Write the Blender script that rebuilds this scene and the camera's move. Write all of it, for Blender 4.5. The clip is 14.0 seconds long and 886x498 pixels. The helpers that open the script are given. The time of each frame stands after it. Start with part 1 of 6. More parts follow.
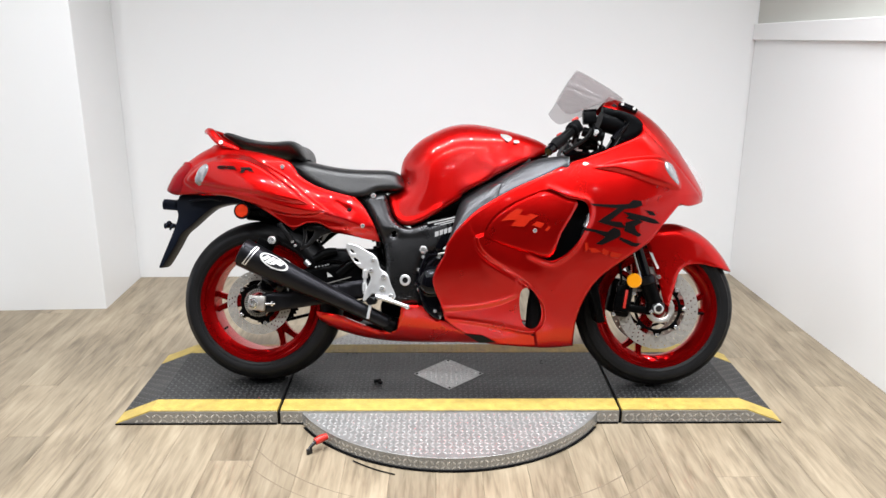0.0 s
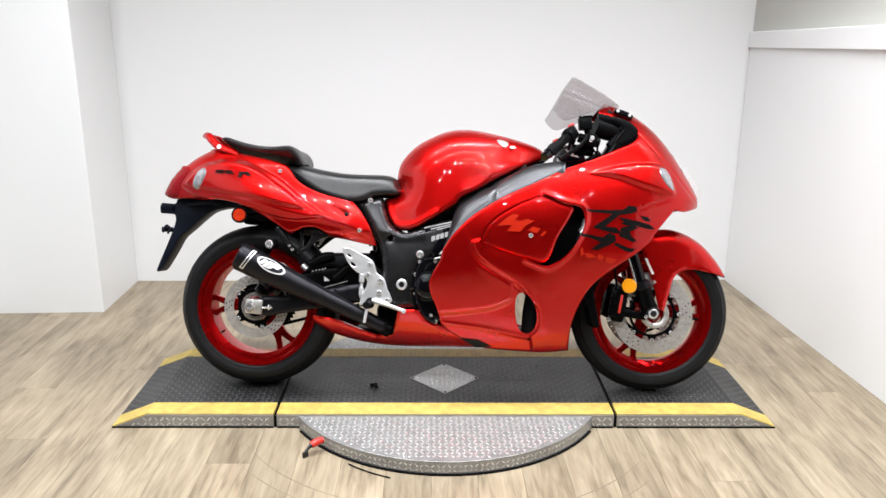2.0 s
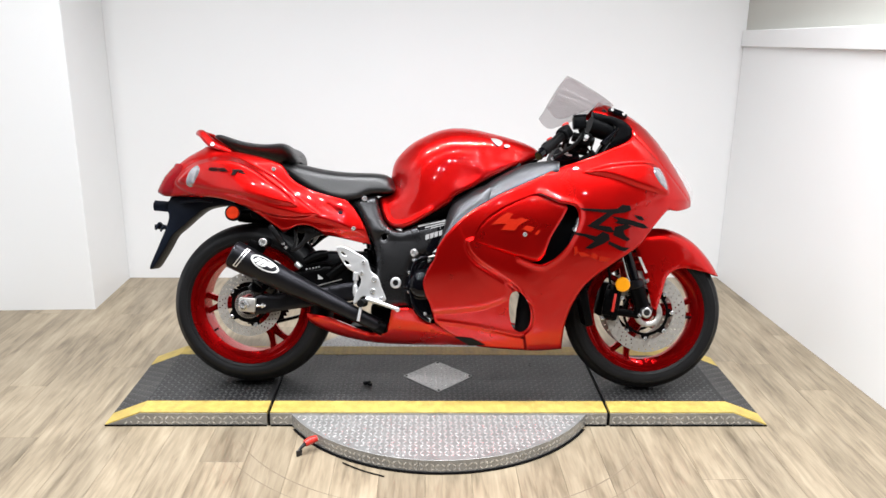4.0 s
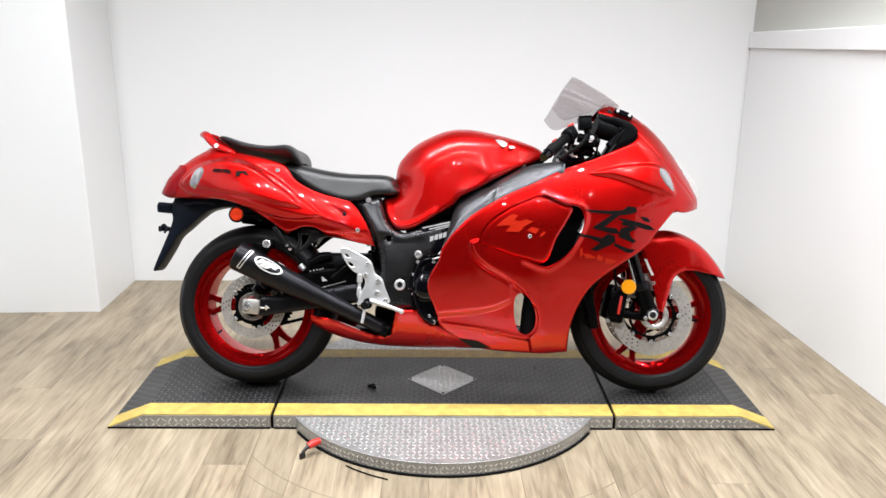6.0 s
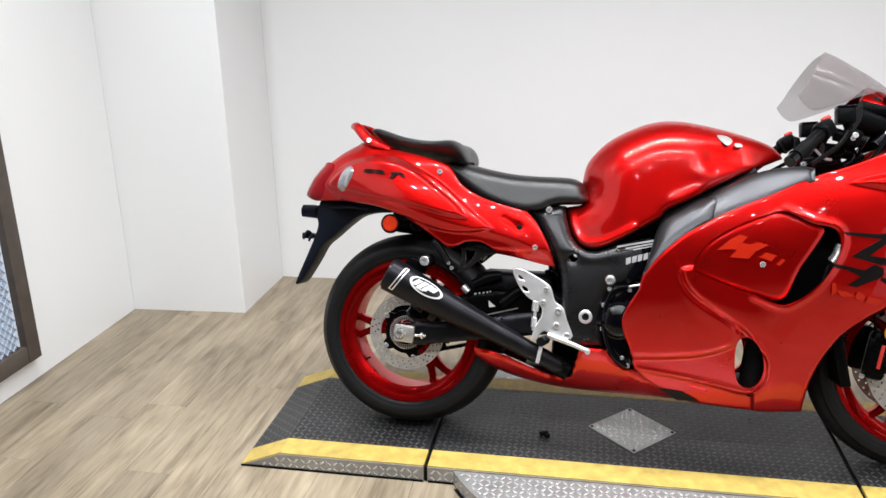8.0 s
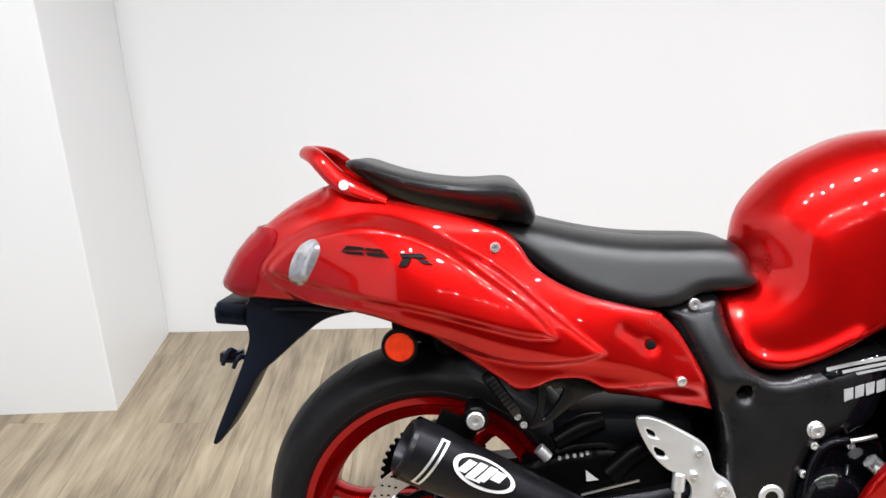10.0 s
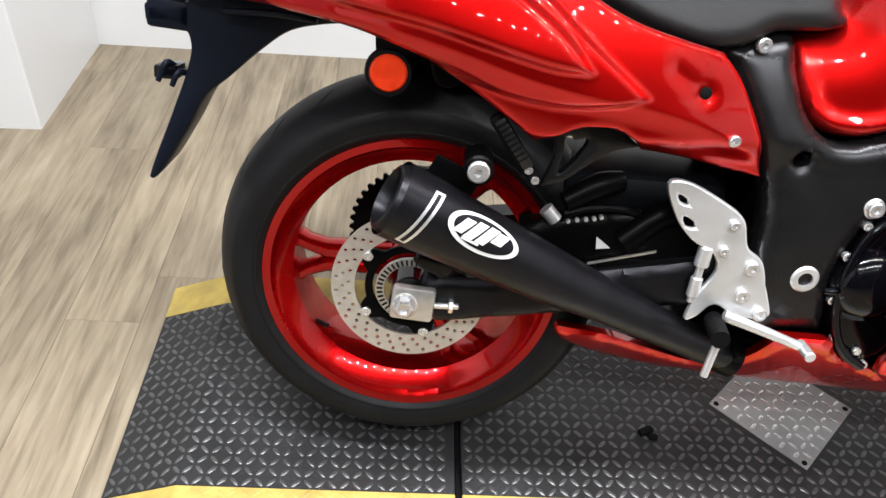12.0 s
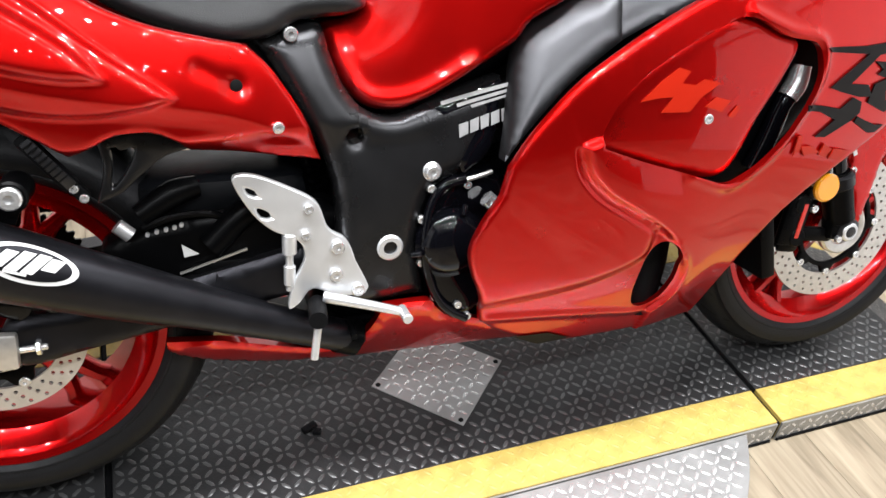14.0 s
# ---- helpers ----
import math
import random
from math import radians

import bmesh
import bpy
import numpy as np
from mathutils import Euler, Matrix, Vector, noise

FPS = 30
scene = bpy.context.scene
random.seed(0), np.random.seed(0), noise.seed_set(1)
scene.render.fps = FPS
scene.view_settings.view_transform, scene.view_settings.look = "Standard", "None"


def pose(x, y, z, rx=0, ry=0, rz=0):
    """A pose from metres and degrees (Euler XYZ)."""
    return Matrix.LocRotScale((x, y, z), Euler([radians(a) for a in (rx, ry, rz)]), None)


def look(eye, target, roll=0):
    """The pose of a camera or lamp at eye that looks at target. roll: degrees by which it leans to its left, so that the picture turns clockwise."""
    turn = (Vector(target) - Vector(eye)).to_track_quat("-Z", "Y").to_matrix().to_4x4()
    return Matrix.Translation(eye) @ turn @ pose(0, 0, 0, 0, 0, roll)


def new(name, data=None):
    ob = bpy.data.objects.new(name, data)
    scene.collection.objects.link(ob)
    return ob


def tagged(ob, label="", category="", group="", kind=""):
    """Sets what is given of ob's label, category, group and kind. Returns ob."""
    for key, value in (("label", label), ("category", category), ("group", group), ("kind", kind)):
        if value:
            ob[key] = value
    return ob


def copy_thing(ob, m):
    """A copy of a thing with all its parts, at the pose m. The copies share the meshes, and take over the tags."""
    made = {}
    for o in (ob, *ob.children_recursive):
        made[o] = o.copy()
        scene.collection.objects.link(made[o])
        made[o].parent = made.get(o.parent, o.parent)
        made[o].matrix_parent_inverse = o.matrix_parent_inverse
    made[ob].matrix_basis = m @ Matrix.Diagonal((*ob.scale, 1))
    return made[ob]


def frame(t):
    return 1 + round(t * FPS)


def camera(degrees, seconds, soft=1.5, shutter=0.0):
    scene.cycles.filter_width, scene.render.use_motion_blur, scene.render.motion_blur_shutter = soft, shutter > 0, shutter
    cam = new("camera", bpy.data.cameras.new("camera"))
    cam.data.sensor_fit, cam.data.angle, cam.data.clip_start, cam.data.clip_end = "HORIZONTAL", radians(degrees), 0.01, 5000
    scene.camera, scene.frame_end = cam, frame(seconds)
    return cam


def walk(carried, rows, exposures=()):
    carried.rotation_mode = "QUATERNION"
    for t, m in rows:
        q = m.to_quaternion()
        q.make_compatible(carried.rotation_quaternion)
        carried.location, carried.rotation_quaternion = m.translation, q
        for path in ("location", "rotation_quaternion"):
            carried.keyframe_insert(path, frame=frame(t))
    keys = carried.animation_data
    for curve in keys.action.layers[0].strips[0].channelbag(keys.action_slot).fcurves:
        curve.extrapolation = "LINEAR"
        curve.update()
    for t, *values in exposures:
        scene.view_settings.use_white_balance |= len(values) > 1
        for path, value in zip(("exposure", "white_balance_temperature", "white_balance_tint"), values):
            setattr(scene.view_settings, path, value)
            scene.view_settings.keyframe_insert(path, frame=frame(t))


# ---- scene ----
cam = camera(58.5, 14.0)
PATH = [
    (0, (-0.063, -2.940, 1.457), (-0.038, -1.022, 0.889), 0.2),
    (0.5, (-0.056, -2.947, 1.459), (-0.033, -1.027, 0.898), 0.2),
    (1, (-0.056, -2.951, 1.461), (-0.024, -1.030, 0.905), 0.2),
    (1.5, (-0.060, -2.954, 1.462), (-0.028, -1.035, 0.897), 0.2),
    (2, (-0.060, -2.958, 1.458), (-0.028, -1.036, 0.904), 0.5),
    (2.5, (-0.070, -2.959, 1.461), (-0.027, -1.037, 0.909), 0.5),
    (3, (-0.069, -2.965, 1.464), (-0.025, -1.044, 0.908), 1.1),
    (3.2, (-0.070, -2.953, 1.472), (-0.014, -1.035, 0.907), 1.0),
    (5.5, (-0.062, -2.957, 1.456), (-0.021, -1.038, 0.894), 0.4),
    (6, (-0.060, -2.941, 1.453), (-0.024, -1.020, 0.900), 0.7),
    (6.5, (-0.064, -2.909, 1.452), (-0.028, -0.987, 0.901), 0.6),
    (7, (-0.069, -2.853, 1.447), (-0.024, -0.932, 0.893), 0.8),
    (7.5, (-0.096, -2.675, 1.432), (-0.070, -0.774, 0.810), 1.0),
    (7.7, (-0.110, -2.548, 1.425), (-0.267, -0.650, 0.812), 0.2),
    (8, (-0.197, -2.362, 1.439), (-0.534, -0.490, 0.819), -0.9),
    (8.3, (-0.225, -2.155, 1.406), (-0.618, -0.305, 0.755), -2.3),
    (8.5, (-0.354, -2.007, 1.400), (-0.588, -0.153, 0.688), -0.7),
    (8.7, (-0.429, -1.899, 1.398), (-0.618, -0.026, 0.722), -0.5),
    (10.8, (-0.755, -0.942, 1.372), (-0.676, 0.809, 0.408), 0.3),
    (11, (-0.756, -0.935, 1.344), (-0.673, 0.774, 0.308), 1.3),
    (11.5, (-0.755, -0.944, 1.277), (-0.650, 0.652, 0.076), 3.5),
    (12, (-0.754, -0.958, 1.239), (-0.644, 0.557, -0.062), 5.6),
    (12.5, (-0.753, -0.974, 1.219), (-0.627, 0.499, -0.128), 6.0),
    (13, (-0.718, -0.988, 1.219), (-0.383, 0.518, -0.054), 6.9),
    (13.2, (-0.695, -1.006, 1.210), (-0.222, 0.484, -0.038), 7.8),
    (13.5, (-0.648, -1.009, 1.218), (0.019, 0.420, -0.012), 10.3),
    (14, (-0.490, -1.038, 1.231), (0.167, 0.423, 0.035), 6.9),
]
walk(cam, [(t, look(eye, target, roll)) for t, eye, target, roll in PATH], [(0, -0.12), (1.5, -0.14), (2.2, -0.03), (5.5, -0.02), (6.5, -0.04), (7.5, -0.2), (8.5, -0.22), (11.0, 0.0), (12.5, -0.06), (14.0, 0.06)])


# ---- world and lamps ----
world = bpy.data.worlds.new("world")
scene.world = world
world.use_nodes = True
world.node_tree.nodes["Background"].inputs[0].default_value = (0.9, 0.95, 1.0, 1)
world.node_tree.nodes["Background"].inputs[1].default_value = 0.25
CEILING = 3.0
LAMPS = [(x, y) for y in (-3.4, -1.75, -0.15) for x in (-1.35, -0.05, 1.25)]
SPOTS = [(-0.48, -0.07), (-0.16, 0.07), (0.16, -0.07), (0.48, 0.07)]
for lx, ly in LAMPS:
    for sx, sy in SPOTS:
        lamp = bpy.data.lights.new("ceiling_lamp", "AREA")
        lamp.shape, lamp.size, lamp.energy, lamp.spread = "DISK", 0.06, {-3.4: 4.2, -1.75: 9.0, -0.15: 9.6}[ly], radians(132)
        lamp.color = (0.955, 0.97, 1.0)
        ob = new("ceiling_lamp", lamp)
        ob.matrix_basis = pose(lx + sx, ly + sy, CEILING - 0.065)


# ---- materials ----
def material(name, colour, rough=0.5, metal=0.0, coat=0.0, noise_scale=0.0, vary=0.1, bump=0.0, bump_scale=400.0, rvary=0.1, **extra):
    m = bpy.data.materials.new(name)
    m.use_nodes = True
    nt = m.node_tree
    b = nt.nodes["Principled BSDF"]
    b.inputs["Base Color"].default_value = (*colour, 1)
    b.inputs["Roughness"].default_value = rough
    b.inputs["Metallic"].default_value = metal
    b.inputs["Coat Weight"].default_value = coat
    b.inputs["Coat Roughness"].default_value = 0.04
    for key, value in extra.items():
        b.inputs[key.replace("_", " ")].default_value = value
    co = nt.nodes.new("ShaderNodeTexCoord")
    if noise_scale:
        n = nt.nodes.new("ShaderNodeTexNoise")
        n.inputs["Scale"].default_value = noise_scale
        n.inputs["Detail"].default_value = 6
        nt.links.new(co.outputs["Object"], n.inputs["Vector"])
        mix = nt.nodes.new("ShaderNodeMix")
        mix.data_type = "RGBA"
        mix.inputs["A"].default_value = (*[c * (1 - vary) for c in colour], 1)
        mix.inputs["B"].default_value = (*[min(1, c * (1 + vary)) for c in colour], 1)
        nt.links.new(n.outputs["Fac"], mix.inputs["Factor"])
        nt.links.new(mix.outputs["Result"], b.inputs["Base Color"])
        mr = nt.nodes.new("ShaderNodeMapRange")
        mr.inputs["To Min"].default_value = max(0, rough - rvary)
        mr.inputs["To Max"].default_value = min(1, rough + rvary)
        nt.links.new(n.outputs["Fac"], mr.inputs["Value"])
        nt.links.new(mr.outputs["Result"], b.inputs["Roughness"])
    if bump:
        n2 = nt.nodes.new("ShaderNodeTexNoise")
        n2.inputs["Scale"].default_value = bump_scale
        n2.inputs["Detail"].default_value = 3
        nt.links.new(co.outputs["Object"], n2.inputs["Vector"])
        bp = nt.nodes.new("ShaderNodeBump")
        bp.inputs["Strength"].default_value = bump
        bp.inputs["Distance"].default_value = 0.002
        nt.links.new(n2.outputs["Fac"], bp.inputs["Height"])
        nt.links.new(bp.outputs["Normal"], b.inputs["Normal"])
    return m


RED = material("red_paint", (0.51, 0.0043, 0.004), 0.3, 0.84, 1.0, 6, 0.1, Coat_IOR=1.38, Coat_Roughness=0.02, Specular_IOR_Level=0.3, Specular_Tint=(1.0, 0.2, 0.15, 1.0))
RIM = material("red_rim_paint", (0.41, 0.0035, 0.0045), 0.24, 0.85, 0.7, 6, 0.08, Coat_IOR=1.46, Specular_IOR_Level=0.2, Specular_Tint=(1.0, 0.1, 0.1, 1.0))
TYRE = material("tyre_rubber", (0.0065, 0.0065, 0.0072), 0.48, 0, 0, 14, 0.3, 0.25, 300, Specular_IOR_Level=0.15)
SEAT = material("black_vinyl", (0.005, 0.005, 0.0055), 0.34, 0, 0, 9, 0.15, 0.25, 900, Specular_IOR_Level=0.46)
BLACK = material("satin_black_metal", (0.0018, 0.0018, 0.002), 0.3, 0.0, 0, 20, 0.25, 0.1, 600, Specular_IOR_Level=0.05)
FRAMEMAT = material("satin_frame_black", (0.03, 0.03, 0.0315), 0.28, 0.8, 0, 20, 0.2, 0.1, 600, Specular_IOR_Level=0.25)
SCUFF = material("floor_scuff", (0.19, 0.15, 0.105), 0.6, 0, 0, 30, 0.4)
GLOSS = material("gloss_black", (0.002, 0.002, 0.003), 0.1, 0, 0.45, 12, 0.2, Specular_IOR_Level=0.05, Coat_IOR=1.45)
PLASTIC = material("black_plastic", (0.0018, 0.002, 0.0025), 0.38, 0, 0, 20, 0.2, 0.2, 900, Specular_IOR_Level=0.06)
FENDER = material("navy_black_plastic", (0.003, 0.005, 0.011), 0.42, 0, 0, 20, 0.2, 0.2, 900, Specular_IOR_Level=0.14)
TRIM = material("dark_silver_trim", (0.046, 0.046, 0.049), 0.32, 0.85, 0.0, 10, 0.1, 0.12, 1200, Specular_IOR_Level=0.4)
SILVER = material("silver_aluminium", (0.72, 0.73, 0.74), 0.35, 0.75, 0, 30, 0.08, 0.1, 500)
CHROME = material("bright_steel", (0.7, 0.7, 0.7), 0.24, 0.78, 0, 60, 0.15)
DISC = material("brushed_disc_steel", (0.58, 0.56, 0.53), 0.34, 0.75, 0, 80, 0.2)
MUFFLER = material("black_ceramic_exhaust", (0.016, 0.016, 0.019), 0.34, 0.75, 0.0, 25, 0.25, 0.1, 800, Specular_IOR_Level=0.35)
AMBER = material("amber_reflector", (0.85, 0.33, 0.01), 0.15, 0, 1.0, Emission_Strength=0.0)
REFLECTOR = material("red_reflector", (0.6, 0.035, 0.008), 0.2, 0, 0.5, 90, 0.3)
LENS = material("clear_lens", (0.36, 0.36, 0.38), 0.1, 0.6, 0.6, 160, 0.5)
CLEAR = material("clear_headlight_cover", (0.7, 0.7, 0.72), 0.1, 0, 0, Alpha=0.12, Specular_IOR_Level=0.2)
TAIL_RED = material("red_tail_lens", (0.2, 0.002, 0.005), 0.15, 0, 0.15, 30, 0.1, Specular_IOR_Level=0.15)
SMOKE = material("smoked_screen", (0.15, 0.128, 0.13), 0.16, 0, 0, Alpha=0.55, Specular_IOR_Level=0.1)
DECAL_BLACK = material("black_decal", (0.004, 0.003, 0.003), 0.4, 0, 0.0, 15, 0.2, Specular_IOR_Level=0.12)
DECAL_ORANGE = material("orange_decal", (0.38, 0.014, 0.004), 0.35, 0, 0.15, 15, 0.1, Specular_IOR_Level=0.1)
DECAL_WHITE = material("white_decal", (0.6, 0.6, 0.59), 0.4, 0, 0.1, 15, 0.15)
LABEL = material("grey_label_print", (0.24, 0.24, 0.24), 0.5, 0, 0.0, 60, 0.3)
GOLD = material("brass_fitting", (0.6, 0.45, 0.15), 0.3, 1.0, 0, 40, 0.1)
RUBBER = material("black_rubber", (0.003, 0.003, 0.0035), 0.55, 0, 0, 30, 0.2, 0.4, 700, Specular_IOR_Level=0.07)
WALL = material("white_wall", (0.8, 0.81, 0.815), 0.38, 0, 0, 1.2, 0.02, 0.05, 60, 0.08)
# grey-green colour that stands for the shade on the upper side wall
SHADEWALL = material("painted_shade_wall", (0.5, 0.5, 0.46), 0.5, 0, 0, 1.5, 0.03, 0.05, 60, 0.08)
CEIL = material("dark_ceiling_paint", (0.12, 0.12, 0.12), 0.8, 0, 0, 2, 0.1)
DARKWALL = material("dark_workshop_wall", (0.035, 0.033, 0.032), 0.7, 0, 0, 2, 0.2)
LADDER = material("yellow_paint", (0.42, 0.305, 0.072), 0.5, 0, 0, 28, 0.45, 0.25, 200)
PLATE_DARK = material("dark_tread_plate", (0.016, 0.016, 0.0165), 0.42, 0.2, 0, 7, 0.6, 0.35, 240, 0.16)
LUG_DARK = material("worn_tread_steel", (0.095, 0.095, 0.095), 0.34, 0.55, 0, 12, 0.7, 0.2, 200, 0.16)
PLATE_BRIGHT = material("aluminium_tread_plate", (0.29, 0.29, 0.285), 0.36, 0.5, 0, 18, 0.25, 0.15, 250, 0.12)
LUG_BRIGHT = material("polished_tread_lugs", (0.62, 0.62, 0.61), 0.25, 0.6, 0, 30, 0.2)
# near-black: shade painted into holes, slots, grooves and plank gaps; also black screws
GAPMAT = material("gap_shade_black", (0.006, 0.006, 0.006), 0.8, Specular_IOR_Level=0.05)
WOODFRAME = material("dark_weathered_frame", (0.07, 0.055, 0.045), 0.6, 0, 0, 18, 0.5, 0.4, 90)
MESHM = material("blue_grey_mesh", (0.42, 0.5, 0.62), 0.4, 0.3)
MESHBACK = material("pale_blue_panel", (0.75, 0.82, 0.92), 0.5, 0, 0, 3, 0.06)
REDGRIP = material("red_plastic_grip", (0.5, 0.02, 0.012), 0.4, 0, 0.3, 30, 0.15)


def plank_material():
    m = bpy.data.materials.new("grey_oak_planks")
    m.use_nodes = True
    nt = m.node_tree
    b = nt.nodes["Principled BSDF"]
    co = nt.nodes.new("ShaderNodeTexCoord")
    info = nt.nodes.new("ShaderNodeObjectInfo")
    shift = nt.nodes.new("ShaderNodeVectorMath")
    shift.operation = "MULTIPLY_ADD"
    nt.links.new(info.outputs["Random"], shift.inputs[0])
    shift.inputs[1].default_value = (37, 53, 0)
    nt.links.new(co.outputs["Object"], shift.inputs[2])

    def grain(scale, sx, sy, detail):
        mp = nt.nodes.new("ShaderNodeMapping")
        mp.inputs["Scale"].default_value = (sx, sy, 1)
        nt.links.new(shift.outputs[0], mp.inputs["Vector"])
        n = nt.nodes.new("ShaderNodeTexNoise")
        n.inputs["Scale"].default_value = scale
        n.inputs["Detail"].default_value = detail
        n.inputs["Distortion"].default_value = 0.6
        nt.links.new(mp.outputs[0], n.inputs["Vector"])
        return n
    broad = grain(3.2, 3.0, 0.75, 3)
    fine = grain(16, 5.0, 0.45, 9)
    streak = grain(5.5, 5.5, 0.3, 4)
    ramp = nt.nodes.new("ShaderNodeValToRGB")
    ramp.color_ramp.elements[0].position, ramp.color_ramp.elements[0].color = 0.3, (0.098, 0.075, 0.047, 1)
    ramp.color_ramp.elements[1].position, ramp.color_ramp.elements[1].color = 0.7, (0.36, 0.3, 0.212, 1)
    e = ramp.color_ramp.elements.new(0.5)
    e.color = (0.245, 0.197, 0.134, 1)
    add = nt.nodes.new("ShaderNodeMath")
    add.operation = "MULTIPLY_ADD"
    nt.links.new(fine.outputs["Fac"], add.inputs[0])
    add.inputs[1].default_value = 0.4
    low = nt.nodes.new("ShaderNodeMath")
    low.operation = "MULTIPLY_ADD"
    nt.links.new(broad.outputs["Fac"], low.inputs[0])
    low.inputs[1].default_value = 0.5
    more = nt.nodes.new("ShaderNodeMath")
    more.operation = "MULTIPLY_ADD"
    nt.links.new(streak.outputs["Fac"], more.inputs[0])
    more.inputs[1].default_value = 0.3
    more.inputs[2].default_value = -0.1
    nt.links.new(more.outputs[0], low.inputs[2])
    nt.links.new(low.outputs[0], add.inputs[2])
    nt.links.new(add.outputs[0], ramp.inputs["Fac"])
    hsv = nt.nodes.new("ShaderNodeHueSaturation")
    mr = nt.nodes.new("ShaderNodeMapRange")
    mr.inputs["To Min"].default_value, mr.inputs["To Max"].default_value = 0.82, 1.16
    nt.links.new(info.outputs["Random"], mr.inputs["Value"])
    nt.links.new(mr.outputs[0], hsv.inputs["Value"])
    nt.links.new(ramp.outputs["Color"], hsv.inputs["Color"])
    nt.links.new(hsv.outputs["Color"], b.inputs["Base Color"])
    b.inputs["Roughness"].default_value = 0.42
    bp = nt.nodes.new("ShaderNodeBump")
    bp.inputs["Strength"].default_value = 0.2
    bp.inputs["Distance"].default_value = 0.001
    nt.links.new(fine.outputs["Fac"], bp.inputs["Height"])
    nt.links.new(bp.outputs["Normal"], b.inputs["Normal"])
    return m


PLANK = plank_material()


# ---- mesh helpers ----
def part(name, bm, material, parent=None, label="", smooth=True):
    me = bpy.data.meshes.new(name)
    if smooth:
        for fc in bm.faces:
            fc.smooth = True
    bm.to_mesh(me)
    bm.free()
    me.materials.append(material)
    if smooth:
        me.set_sharp_from_angle(angle=radians(38))
    ob = new(name, me)
    if parent:
        ob.parent = parent
    if label:
        ob["label"] = label
    return ob


def thing(name, label, category, m=None, group="", kind=""):
    ob = new(name)
    ob.matrix_basis = m or Matrix()
    return tagged(ob, label, category, group, kind)


def merge(*bms):
    out = bms[0]
    for b in bms[1:]:
        me = bpy.data.meshes.new("scratch")
        b.to_mesh(me)
        b.free()
        out.from_mesh(me)
        bpy.data.meshes.remove(me)
    return out


def box(c, s, bevel=0.002, rot=None):
    bm = bmesh.new()
    bmesh.ops.create_cube(bm, size=1)
    bmesh.ops.scale(bm, vec=s, verts=bm.verts)
    if bevel:
        bmesh.ops.bevel(bm, geom=bm.edges[:], offset=bevel, segments=2, affect="EDGES", profile=0.5)
    if rot:
        bmesh.ops.rotate(bm, matrix=Euler([radians(a) for a in rot]).to_matrix(), verts=bm.verts)
    bmesh.ops.translate(bm, vec=c, verts=bm.verts)
    return bm


def catmull(pts, steps=6, closed=False):
    """A smooth line through points; a point with bit 2 in its third place is a corner."""
    p = [Vector(q[:2]) for q in pts]
    corner = [len(q) > 2 and bool(q[2] & 2) for q in pts]
    n = len(p)
    out = []
    for i in range(n if closed else n - 1):
        a, b = p[i], p[(i + 1) % n]
        before = p[i - 1] if (closed or i > 0) else a
        after = p[(i + 2) % n] if (closed or i + 2 < n) else b
        ma = (b - before) / 2 if not corner[i] else (b - a)
        mb = (after - a) / 2 if not corner[(i + 1) % n] else (b - a)
        lim = 1.4 * (b - a).length
        ma, mb = [v if v.length < lim else v * (lim / v.length) for v in (ma, mb)]
        k = max(1, min(steps, int((b - a).length / 0.006)))
        for j in range(k):
            s = j / k
            h = (2 * s ** 3 - 3 * s * s + 1) * a + (s ** 3 - 2 * s * s + s) * ma + (3 * s * s - 2 * s ** 3) * b + (s ** 3 - s * s) * mb
            zero = len(pts[i]) > 2 and pts[i][2] & 1 and len(pts[(i + 1) % n]) > 2 and pts[(i + 1) % n][2] & 1
            if j == 0:
                zero = len(pts[i]) > 2 and pts[i][2] & 1
            out.append((h.x, h.y, 1 if zero else 0))
    if not closed:
        out.append((p[-1].x, p[-1].y, 0))
    return np.array(out)


def line_distance(P, line, closed=False):
    A = line[:, :2]
    B = np.roll(A, -1, 0)
    if not closed:
        A, B = A[:-1], B[:-1]
    best = np.full(len(P), 1e9)
    for a, b in zip(A, B):
        ab = b - a
        s = np.clip(((P - a) @ ab) / max(ab @ ab, 1e-12), 0, 1)
        best = np.minimum(best, np.hypot(*(P - a - s[:, None] * ab).T))
    return best


def inside(P, loop):
    x, y = P[:, 0], P[:, 1]
    hit = np.zeros(len(P), bool)
    A = loop[:, :2]
    for (ax, ay), (bx, by) in zip(A, np.roll(A, -1, 0)):
        cross = (ay > y) != (by > y)
        hit ^= cross & (x < (bx - ax) * (y - ay) / ((by - ay) or 1e-12) + ax)
    return hit


def field(ctrl):
    """Half-width over (x, z), a smooth surface through a few control places."""
    c = np.array(ctrl)
    quad = len(c) > 6

    def basis(x, z):
        cols = [np.ones_like(x), x, z] + ([x * x, x * z, z * z] if quad else [])
        return np.stack(cols, -1)
    if len(c) < 3:
        return lambda x, z: np.full_like(x, c[0][-1])
    k = np.linalg.lstsq(basis(c[:, 0], c[:, 1]), c[:, 2], rcond=None)[0]
    return lambda x, z: basis(x, z) @ k


def eased(loop, rounds=14):
    """Irons small dents out of the centre-line run of an outline."""
    on = loop[:, 2] > 0
    free = on & np.roll(on, 1) & np.roll(on, -1)
    for _ in range(rounds):
        mid = (np.roll(loop[:, :2], 1, 0) + np.roll(loop[:, :2], -1, 0)) / 2
        loop[free, :2] = 0.5 * loop[free, :2] + 0.5 * mid[free]
    return loop


